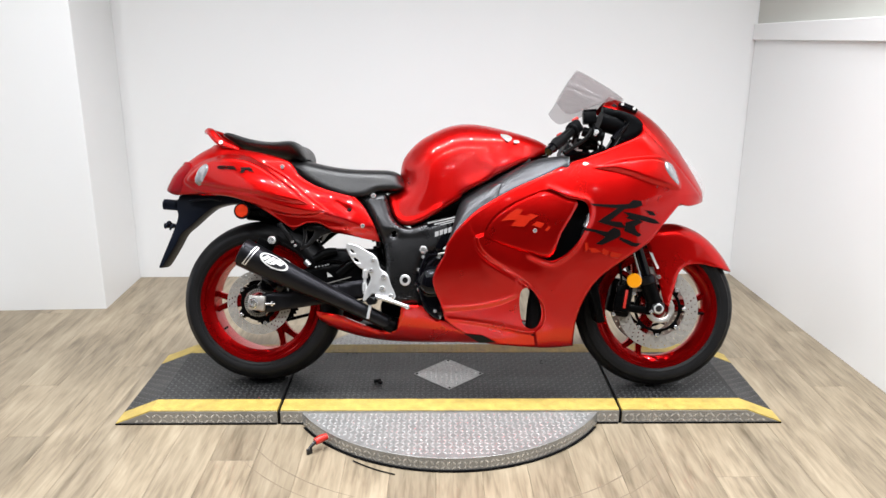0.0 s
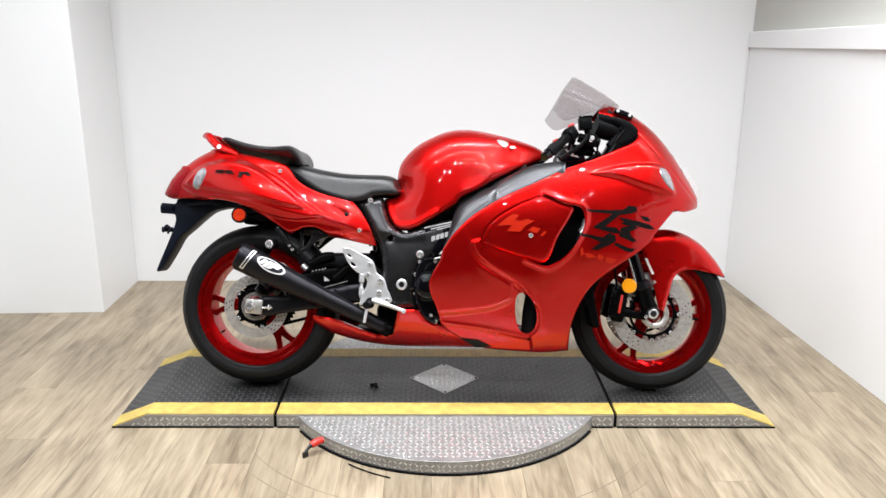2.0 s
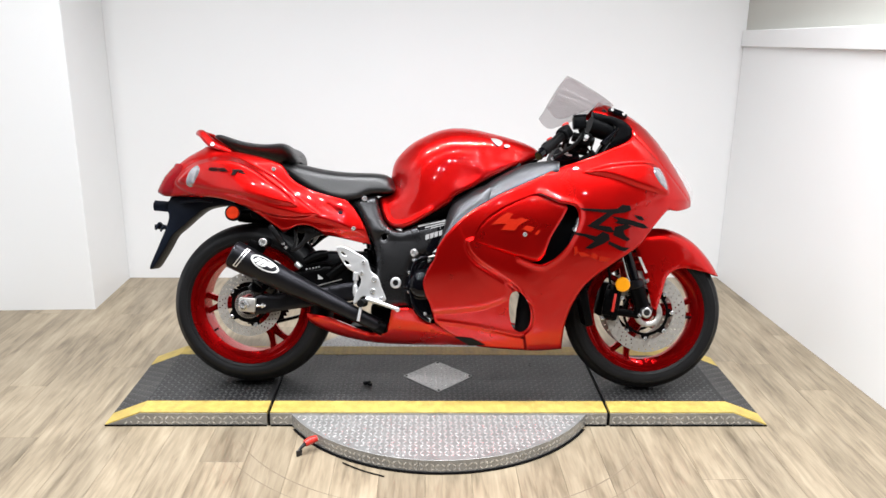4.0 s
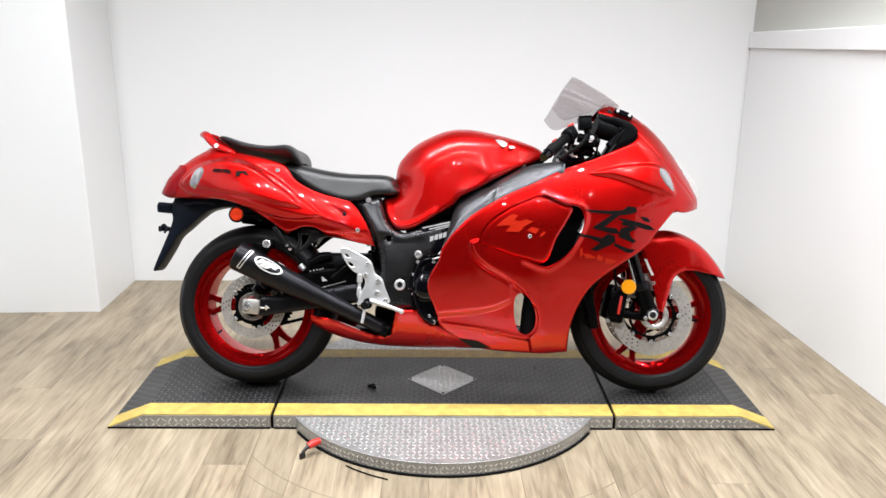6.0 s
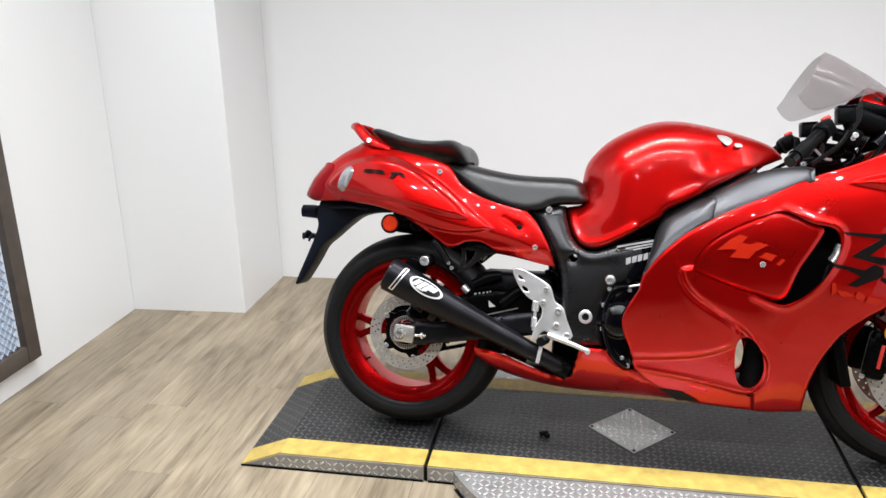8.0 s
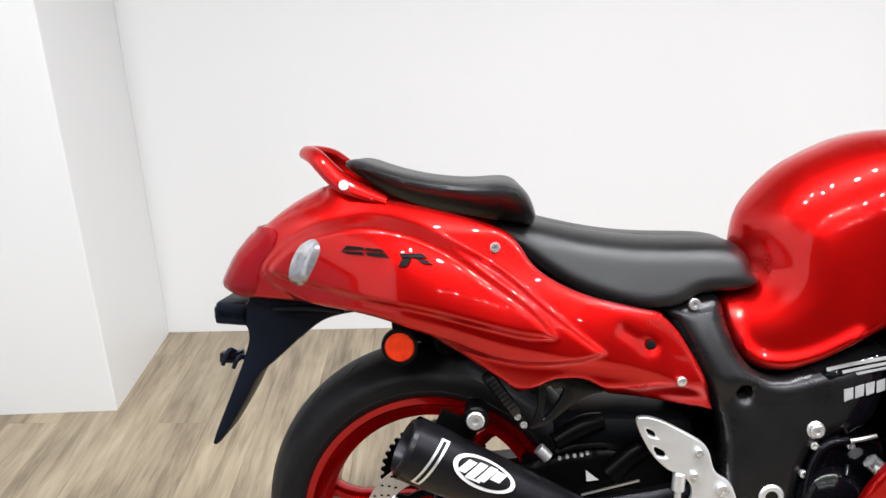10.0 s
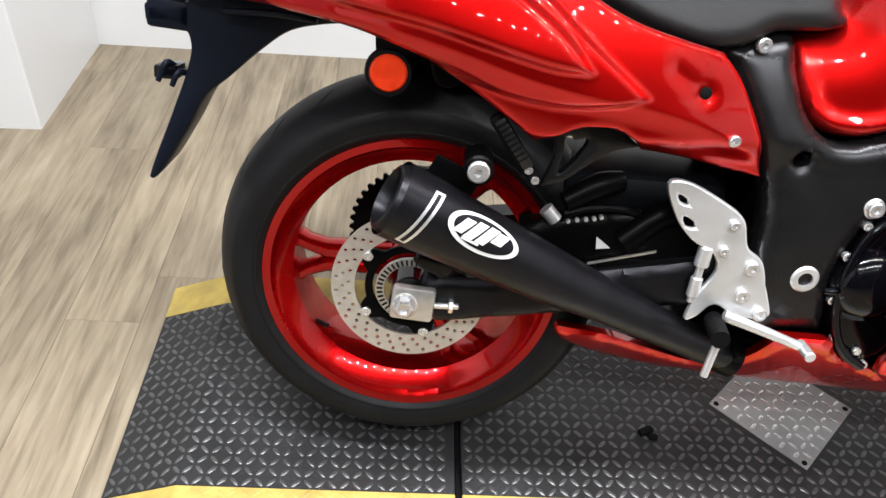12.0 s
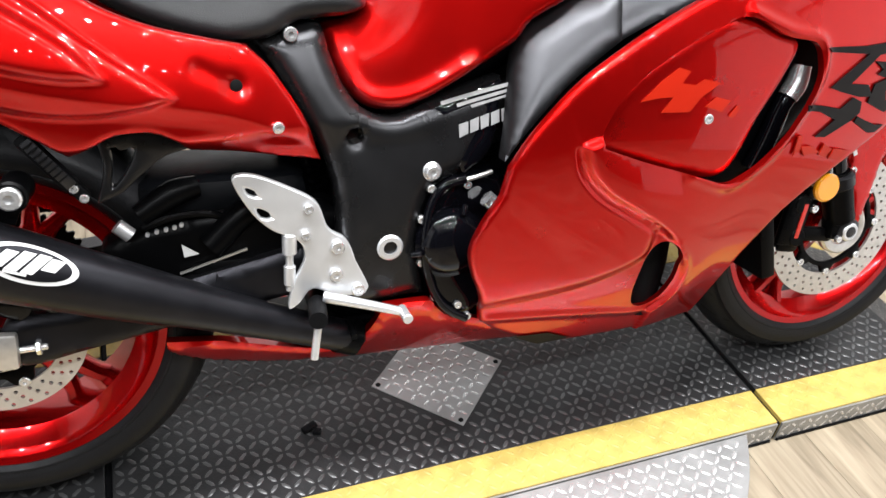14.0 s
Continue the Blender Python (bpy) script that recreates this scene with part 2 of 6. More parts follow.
def shell(outline, ctrl, deep=0.0, power=2.2, thick=0.004, rnd=0.006, drop=0.004, ridges=(), holes=(), lift=0.0, g=0.011, side=-1, zero=None, iron=1):
    """Half of a body panel: an outline in the side view, bent to the half-width that ctrl gives. deep: how far from its
    centre-line edge the panel reaches that half-width. ridges: (line, height, width), with a fourth entry 1 for a raised field inside a closed line,
    or the points that close the line round the side on which a lip fades away, and the lip's radius. side: -1 right, 1 left, 0 both joined."""
    loop = eased(catmull(outline, closed=True)) if deep else catmull(outline, closed=True)
    loops = [loop] + [catmull(h, closed=True) for h in holes]
    lo, hi = loop[:, :2].min(0), loop[:, :2].max(0)
    gx, gy = np.meshgrid(np.arange(lo[0], hi[0], g), np.arange(lo[1], hi[1], g * 0.87))
    gx = gx + (np.arange(len(gx)) % 2)[:, None] * g / 2
    P = np.stack([gx.ravel(), gy.ravel()], -1)
    edge = loop[loop[:, 2] > 0]
    own = zero is None
    if not own:
        edge = eased(catmull(zero, closed=True))
        edge = edge[edge[:, 2] > 0]
    if deep and own and len(edge) > 1:
        extra = []
        d = np.gradient(edge[:, :2], axis=0)
        nrm = np.stack([-d[:, 1], d[:, 0]], -1) / np.maximum(np.hypot(*d.T), 1e-9)[:, None]
        for off in (0.0005, 0.0017, 0.0037, 0.0068, 0.011, 0.0165):
            extra += [edge[:, :2] + nrm * off, edge[:, :2] - nrm * off]
        near = np.concatenate(extra)
        P = P[line_distance(P, edge) > 0.02]
        P = np.concatenate([near[line_distance(near, loop, True) > 0.0004], P])
    keep = inside(P, loop)
    for k, lp in enumerate(loops):
        keep &= line_distance(P, lp, True) > (0.0004 if k == 0 and deep and own else 0.4 * g)
        if k:
            keep &= ~inside(P, lp)
    P = P[keep]
    pts, edges, start = [], [], 0
    for lp in loops:
        n = len(lp)
        pts += [Vector(q[:2]) for q in lp]
        edges += [(start + i, start + (i + 1) % n) for i in range(n)]
        start += n
    from_loop = start
    pts += [Vector(q) for q in P]
    from mathutils import geometry
    vs, es, fs, *_ = geometry.delaunay_2d_cdt(pts, edges, [], 1 if not holes else 0, 1e-6)
    V = np.array([v[:] for v in vs])
    F = np.array([f for f in fs if len(f) == 3])
    C = V[F].mean(1)
    ok = inside(C, loop)
    for lp in loops[1:]:
        ok &= ~inside(C, lp)
    F = F[ok]
    x, z = V[:, 0], V[:, 1]
    w = field(ctrl)(x, z) + (lift if own else 0)
    for line, height, width, *flat in ridges:
        if flat and flat[0] != 1:
            away = line_distance(V, catmull(line))
            rise = np.sin(np.clip(away / flat[1], 0, 1) * math.pi / 2)
            w = w + height * rise * np.exp(-(away / width) ** 2) * inside(V, catmull(list(line) + list(flat[0]), closed=True))
        elif flat:
            ring = catmull(line, closed=True)
            s = np.clip(line_distance(V, ring, True) / width, 0, 1) * inside(V, ring)
            w = w + height * np.sin(s * math.pi / 2)
        else:
            w = w + height * np.exp(-(line_distance(V, catmull(line)) / width) ** 2)
    rim = np.minimum.reduce([line_distance(V, lp, True) for lp in loops])
    if deep and len(edge) > 1:
        dz = line_distance(V, edge)
        w = w * np.maximum(0, 1 - (1 - np.minimum(dz / deep, 1)) ** power) ** (1 / power)
        if own:
            soft = loop[loop[:, 2] == 0]
            rim = line_distance(V, soft) if len(soft) > 1 else rim
            rim = np.where(dz < 0.002, 1, rim)
    if not own:
        w = w + lift
    u = 1 - np.minimum(rim / rnd, 1)
    w = np.maximum(w - drop * (1 - np.sqrt(np.maximum(0, 1 - u * u))), 0)
    if ridges:
        E = np.concatenate([F[:, [0, 1]], F[:, [1, 2]], F[:, [2, 0]]])
        E = np.concatenate([E, E[:, ::-1]])
        count = np.maximum(np.bincount(E[:, 0], minlength=len(V)), 1)
        free = (rim > 0.4 * rnd) & (w > 0.01)
        for _ in range(iron):
            w = np.where(free, 0.5 * w + 0.5 * np.bincount(E[:, 0], w[E[:, 1]], len(V)) / count, w)
    out = []
    for sgn in ((-1, 1) if side == 0 else (side,)):
        bm = bmesh.new()
        bv = [bm.verts.new((a, sgn * b, c)) for a, b, c in zip(x, w, z)]
        for a, b, c in F:
            area = (x[b] - x[a]) * (z[c] - z[a]) - (x[c] - x[a]) * (z[b] - z[a])
            tri = (a, b, c) if (area > 0) == (sgn < 0) else (a, c, b)
            try:
                bm.faces.new([bv[i] for i in tri])
            except ValueError:
                pass
        border = [e for e in bm.edges if e.is_boundary and max(abs(v.co.y) for v in e.verts) > 0.003]
        got = bmesh.ops.extrude_edge_only(bm, edges=border)["geom"]
        for v in got:
            if isinstance(v, bmesh.types.BMVert):
                v.co.y -= sgn * min(thick, abs(v.co.y))
        loose = [v for v in bm.verts if not v.link_faces]
        bmesh.ops.delete(bm, geom=loose, context="VERTS")
        out.append(bm)
    bm = merge(*out)
    if side == 0:
        bmesh.ops.remove_doubles(bm, verts=bm.verts, dist=0.0006)
    bmesh.ops.recalc_face_normals(bm, faces=bm.faces)
    return bm


def panel(name, outline, ctrl, mat, parent, label="", both=True, **kw):
    if kw.get("deep") and not kw.get("zero"):
        return [part(name, shell(outline, ctrl, side=0, **kw), mat, parent, label)]
    return [part(name, shell(outline, ctrl, side=s, **kw), mat, parent, label) for s in ((-1, 1) if both else (-1,))]


def slab(outline, y0, y1, bevel=0.002, holes=()):
    """A flat plate with the outline in the side view, from y0 to y1."""
    loops = [catmull(h, closed=True) for h in (outline, *holes)]
    pts, edges, start = [], [], 0
    for lp in loops:
        pts += [Vector(q[:2]) for q in lp]
        edges += [(start + i, start + (i + 1) % len(lp)) for i in range(len(lp))]
        start += len(lp)
    from mathutils import geometry
    vs, es, fs, *_ = geometry.delaunay_2d_cdt(pts, edges, [], 0, 1e-6)
    V = np.array([v[:] for v in vs])
    F = np.array([f for f in fs if len(f) == 3])
    C = V[F].mean(1)
    ok = inside(C, loops[0])
    for lp in loops[1:]:
        ok &= ~inside(C, lp)
    bm = bmesh.new()
    bv = [bm.verts.new((a, y0, b)) for a, b in V]
    faces = []
    for f in F[ok]:
        try:
            faces.append(bm.faces.new([bv[i] for i in f]))
        except ValueError:
            pass
    bmesh.ops.delete(bm, geom=[v for v in bm.verts if not v.link_faces], context="VERTS")
    got = bmesh.ops.extrude_face_region(bm, geom=bm.faces[:])["geom"]
    bmesh.ops.translate(bm, vec=(0, y1 - y0, 0), verts=[v for v in got if isinstance(v, bmesh.types.BMVert)])
    bmesh.ops.recalc_face_normals(bm, faces=bm.faces)
    if bevel:
        sharp = [e for e in bm.edges if len(e.link_faces) == 2 and e.calc_face_angle(0) > 1.2]
        bmesh.ops.bevel(bm, geom=sharp, offset=bevel, segments=2, affect="EDGES", profile=0.5)
    return bm


def tube(points, radius, n=12, steps=5, caps=True, flat=1.0):
    """A round bar along a smooth line; radius may be one for each point. flat squeezes it."""
    P = [Vector(p) for p in points]
    R = list(radius) if hasattr(radius, "__len__") else [radius] * len(P)
    line, rad = [], []
    for i in range(len(P) - 1):
        a, b = P[i], P[i + 1]
        m0 = (b - (P[i - 1] if i else a)) / (2 if i else 1)
        m1 = ((P[i + 2] if i + 2 < len(P) else b) - a) / (2 if i + 2 < len(P) else 1)
        for j in range(steps if len(P) > 2 else 1):
            s = j / steps
            line.append((2 * s ** 3 - 3 * s * s + 1) * a + (s ** 3 - 2 * s * s + s) * m0 + (3 * s * s - 2 * s ** 3) * b + (s ** 3 - s * s) * m1)
            rad.append(R[i] + (R[i + 1] - R[i]) * s)
    line.append(P[-1])
    rad.append(R[-1])
    bm = bmesh.new()
    rings = []
    side = None
    for i, c in enumerate(line):
        way = (line[min(i + 1, len(line) - 1)] - line[max(i - 1, 0)]).normalized()
        if side is None:
            side = way.cross(Vector((0.13, 0.21, 0.97))).normalized()
        side = (side - way * side.dot(way)).normalized()
        up = way.cross(side)
        rings.append([bm.verts.new(c + rad[i] * (math.cos(2 * math.pi * k / n) * side * flat + math.sin(2 * math.pi * k / n) * up)) for k in range(n)])
    for r0, r1 in zip(rings, rings[1:]):
        for k in range(n):
            bm.faces.new((r0[k], r0[(k + 1) % n], r1[(k + 1) % n], r1[k]))
    if caps:
        bm.faces.new(rings[0][::-1])
        bm.faces.new(rings[-1])
    bmesh.ops.recalc_face_normals(bm, faces=bm.faces)
    return bm


def lathe(profile, n=48, closed=True, m=None):
    """Turns a profile of (radius, y) about the y axis."""
    bm = bmesh.new()
    rings = [[bm.verts.new((r * math.cos(2 * math.pi * k / n), y, r * math.sin(2 * math.pi * k / n))) for k in range(n)] for r, y in profile]
    pairs = list(zip(rings, rings[1:])) + ([(rings[-1], rings[0])] if closed else [])
    for r0, r1 in pairs:
        for k in range(n):
            bm.faces.new((r0[k], r0[(k + 1) % n], r1[(k + 1) % n], r1[k]))
    bmesh.ops.remove_doubles(bm, verts=bm.verts, dist=1e-6)
    bmesh.ops.recalc_face_normals(bm, faces=bm.faces)
    if m:
        bmesh.ops.transform(bm, matrix=m, verts=bm.verts)
    return bm


def rod(a, b, r0, r1=None, n=20, hollow=0.0):
    """A turned bar from a to b; hollow: the radius of a bore in its first end."""
    a, b = Vector(a), Vector(b)
    length = (b - a).length
    r1 = r0 if r1 is None else r1
    c = min(0.15 * min(r0, r1), 0.2 * length)
    prof = [(0, 0), (r0 - c, 0), (r0, c), (r1, length - c), (r1 - c, length), (0, length)]
    if hollow:
        prof = [(0, 0.8 * hollow), (hollow, 0.75 * hollow), (hollow, 0), (r0 - c, 0), (r0, c), (r1, length - c), (r1 - c, length), (0, length)]
    turn = (b - a).to_track_quat("Y", "Z").to_matrix().to_4x4()
    return lathe(prof, n, False, Matrix.Translation(a) @ turn)


def bolt(c, r, h=0.006, way=-1):
    """A socket-head screw that faces along y."""
    x, y, z = c
    return rod((x, y + way * h, z), (x, y - way * 0.004, z), r, hollow=r * 0.4, n=16)


def star(c, r_out, y0, y1, n=24, dent=0.25):
    """A toothed wheel."""
    bm = bmesh.new()
    ring = []
    for k in range(n * 4):
        r = r_out * (1 - (dent if k % 4 in (2, 3) else 0))
        a = 2 * math.pi * k / (n * 4)
        ring.append(bm.verts.new((c[0] + r * math.cos(a), y0, c[1] + r * math.sin(a))))
    f = bm.faces.new(ring)
    got = bmesh.ops.extrude_face_region(bm, geom=[f])["geom"]
    bmesh.ops.translate(bm, vec=(0, y1 - y0, 0), verts=[v for v in got if isinstance(v, bmesh.types.BMVert)])
    bmesh.ops.recalc_face_normals(bm, faces=bm.faces)
    return bm


def ring_outline(c, r, n=48, flag=0):
    return [(c[0] + r * math.cos(2 * math.pi * k / n), c[1] + r * math.sin(2 * math.pi * k / n), flag) for k in range(n)]


def prism(points, z0, z1, bevel=0.0):
    """An upright solid over a ground outline."""
    bm = bmesh.new()
    f = bm.faces.new([bm.verts.new((x, y, z0)) for x, y in points])
    got = bmesh.ops.extrude_face_region(bm, geom=[f])["geom"]
    bmesh.ops.translate(bm, vec=(0, 0, z1 - z0), verts=[v for v in got if isinstance(v, bmesh.types.BMVert)])
    bmesh.ops.recalc_face_normals(bm, faces=bm.faces)
    if bevel:
        bmesh.ops.bevel(bm, geom=bm.edges[:], offset=bevel, segments=2, affect="EDGES", profile=0.5)
    return bm


# ---- the room ----
LEFT, PILLAR, RETURN = -2.297, 0.89, -1.744
NEAR, BOOTH = -6.0, -2.2
BACK = 1.48


def back_y(x):
    """The back wall, which runs a little out of square."""
    return 1.41 + 0.0175 * (x - RETURN)


def right_x(y):
    """The side wall, which opens a little towards the near end."""
    return 1.68 + 0.0535 * (1.475 - y)


def setting(name, bm, mat, label, category="wall", smooth=False):
    return tagged(part(name, bm, mat, None, "", smooth), label, category, "", "structure")


END = back_y(1.68) - 0.002
floor = setting("floor", prism([(LEFT - 0.1, NEAR), (2.6, NEAR), (2.6, BACK + 0.1), (LEFT - 0.1, BACK + 0.1)], -0.12, -0.006), GAPMAT, "grey-brown oak plank floor of the studio", "floor")
setting("wall_back", prism([(RETURN - 0.2, back_y(RETURN - 0.2)), (2.6, back_y(2.6)), (2.6, 1.6), (RETURN - 0.2, 1.6)], -0.1, CEILING + 0.1), WALL, "plain white glossy back wall")
setting("wall_pillar", prism([(LEFT - 0.1, PILLAR - 0.022), (RETURN, PILLAR + 0.01), (RETURN - 0.004, back_y(RETURN) - 0.002), (LEFT - 0.1, back_y(RETURN) - 0.002)], -0.1, CEILING + 0.1, 0.004), WALL, "white boxed-out corner of the wall")
setting("wall_left", prism([(LEFT - 0.1, BOOTH), (LEFT, BOOTH), (LEFT, PILLAR - 0.02), (LEFT - 0.1, PILLAR - 0.024)], -0.1, CEILING + 0.1), WALL, "white side wall with a mesh panel")
setting("wall_workshop_left", prism([(LEFT - 0.1, NEAR), (LEFT, NEAR), (LEFT, BOOTH - 0.002), (LEFT - 0.1, BOOTH - 0.002)], -0.1, CEILING + 0.1), DARKWALL, "dark workshop side wall")
setting("wall_workshop_right", prism([(2.3, NEAR), (2.4, NEAR), (2.4, BOOTH - 0.002), (2.3, BOOTH - 0.002)], -0.1, CEILING + 0.1), DARKWALL, "dark workshop side wall")
wall_low = prism([(right_x(BOOTH), BOOTH), (right_x(BOOTH) + 0.4, BOOTH), (right_x(END) + 0.1, END), (right_x(END), END)], -0.1, 1.33)
for v in wall_low.verts:
    v.co.z += 0.025 * (BACK - v.co.y) if v.co.z > 1 else 0
setting("wall_right", wall_low, WALL, "white half-height side wall with a ledge along it")
# the shade above the ledge is put into this wall's colour
setting("wall_right_upper", prism([(right_x(BOOTH) + 0.3, BOOTH), (right_x(BOOTH) + 0.4, BOOTH), (right_x(END) + 0.1, END), (right_x(END) + 0.006, END)], 1.3, CEILING + 0.1), SHADEWALL, "wall set back above the ledge, its shade painted in as grey-green")
ledge = prism([(right_x(BOOTH) - 0.03, BOOTH), (right_x(BOOTH) + 0.36, BOOTH), (right_x(END) + 0.08, END - 0.002), (right_x(END) - 0.014, END - 0.002)], 1.331, 1.415, 0.004)
for v in ledge.verts:
    v.co.z += (BACK - v.co.y) * (0.036 if v.co.z > 1.37 else 0.025)
setting("trim", ledge, WALL, "white ledge along the side wall", "trim")
setting("wall_near", prism([(LEFT - 0.1, NEAR - 0.1), (2.6, NEAR - 0.1), (2.6, NEAR - 0.002), (LEFT - 0.1, NEAR - 0.002)], -0.1, CEILING + 0.1), DARKWALL, "dark workshop wall facing the booth")
setting("ceiling", prism([(LEFT - 0.1, NEAR), (2.6, NEAR), (2.6, BACK + 0.1), (LEFT - 0.1, BACK + 0.1)], CEILING, CEILING + 0.1), CEIL, "plain dark-painted ceiling", "ceiling")


def ceiling_light():
    ob = thing("ceiling_light", "slim dark ceiling fixture with four round lamps", "ceiling light", pose(0, 0, CEILING - 0.03), "ceiling lights")
    part("frame", box((0, 0, 0.006), (1.12, 0.22, 0.04), 0.006), CEIL, ob)
    for sx, sy in SPOTS:
        part("lamp_ring", lathe([(0.048, -0.012), (0.056, -0.012), (0.056, 0.012), (0.048, 0.012)], 28, True, pose(sx, sy, -0.024, 90)), SILVER, ob, "bright lamp ring")
    return ob


light0 = ceiling_light()
light0.matrix_basis = pose(*LAMPS[0], CEILING - 0.031)
for lx, ly in LAMPS[1:]:
    copy_thing(light0, pose(lx, ly, CEILING - 0.031))


def mesh_panel():
    """A framed sheet of expanded metal on the side wall; y from the far edge, z up."""
    ob = thing("mesh_panel", "pale blue expanded-metal panel in a dark weathered frame", "panel", pose(LEFT, 0.15, 0.1))
    w, h = 1.3, 1.25
    for c, s in (((0.02, -0.035, h / 2), (0.04, 0.07, h)), ((0.02, -w + 0.035, h / 2), (0.04, 0.07, h)), ((0.02, -w / 2, 0.035), (0.036, w - 0.14, 0.07)), ((0.02, -w / 2, h - 0.035), (0.036, w - 0.14, 0.07))):
        part("frame_bar", box(c, s, 0.004), WOODFRAME, ob)
    part("backing", box((0.006, -w / 2, h / 2), (0.006, w - 0.13, h - 0.13), 0.001), MESHBACK, ob, "pale blue backing", False)
    verts, faces = [], []
    cell, rise, t = 0.034, 0.019, 0.0022
    rows = int((h - 0.14) / rise)
    cols = int((w - 0.14) / cell)
    for r in range(rows):
        for c in range(cols):
            for d in (-1, 1):
                y0 = -0.07 - (c + 0.5 * (r % 2)) * cell - cell / 2
                z0 = 0.07 + r * rise
                y1, z1 = y0 + d * cell / 2, z0 + rise
                if not -w + 0.07 < y1 < -0.07 or not -w + 0.07 < y0 < -0.07:
                    continue
                i = len(verts)
                for yy, zz in ((y0, z0), (y1, z1)):
                    verts += [(0.014, yy, zz - t), (0.022, yy, zz), (0.014, yy, zz + t)]
                faces += [(i, i + 3, i + 4, i + 1), (i + 1, i + 4, i + 5, i + 2)]
    me = bpy.data.meshes.new("mesh")
    me.from_pydata(verts, [], faces)
    me.materials.append(MESHM)
    tagged(new("mesh", me), "expanded metal mesh", "", "", "stuff").parent = ob


mesh_panel()

# ---- the turntable ramp ----
H, HALF, JOINT, FLAT, TIP = 0.056, 0.303, 0.633, 1.105, 1.238
STRIPE = 0.215


def lug_mesh(name, spots, mat, parent, place, size=(0.0108, 0.0034, 0.0018)):
    """The raised lozenges of tread plate, joined; spots of (u, v, slant); place gives the point and its two axes."""
    verts, faces = [], []
    a, b, h = size
    for u, v, s in spots:
        c, e1, e2, up = place(u, v)
        d1, d2 = (e1 + s * e2).normalized(), (e2 - s * e1).normalized()
        i = len(verts)
        verts += [c - a * d1, c - 0.5 * a * d1 + b * d2, c + 0.5 * a * d1 + b * d2, c + a * d1, c + 0.5 * a * d1 - b * d2, c - 0.5 * a * d1 - b * d2, c - 0.45 * a * d1 + h * up, c + 0.45 * a * d1 + h * up]
        faces += [(i, i + 6, i + 1), (i + 1, i + 6, i + 7, i + 2), (i + 2, i + 7, i + 3), (i + 3, i + 7, i + 4), (i + 4, i + 7, i + 6, i + 5), (i + 5, i + 6, i)]
    me = bpy.data.meshes.new(name)
    me.from_pydata([tuple(v) for v in verts], [], [f[::-1] for f in faces])
    for p in me.polygons:
        p.use_smooth = True
    me.materials.append(mat)
    ob = tagged(new(name, me), "raised tread lozenges", "", "", "stuff")
    ob.parent = parent
    return ob


def lattice(u0, u1, v0, v1, pitch=0.0205):
    return [(u, v, 1 if (i + j) % 2 else -1) for i, u in enumerate(np.arange(u0 + pitch / 2, u1, pitch)) for j, v in enumerate(np.arange(v0 + pitch / 2, v1, pitch))]


def flat_top(u, v):
    return Vector((u, v, H)), Vector((1, 0, 0)), Vector((0, 1, 0)), Vector((0, 0, 1))


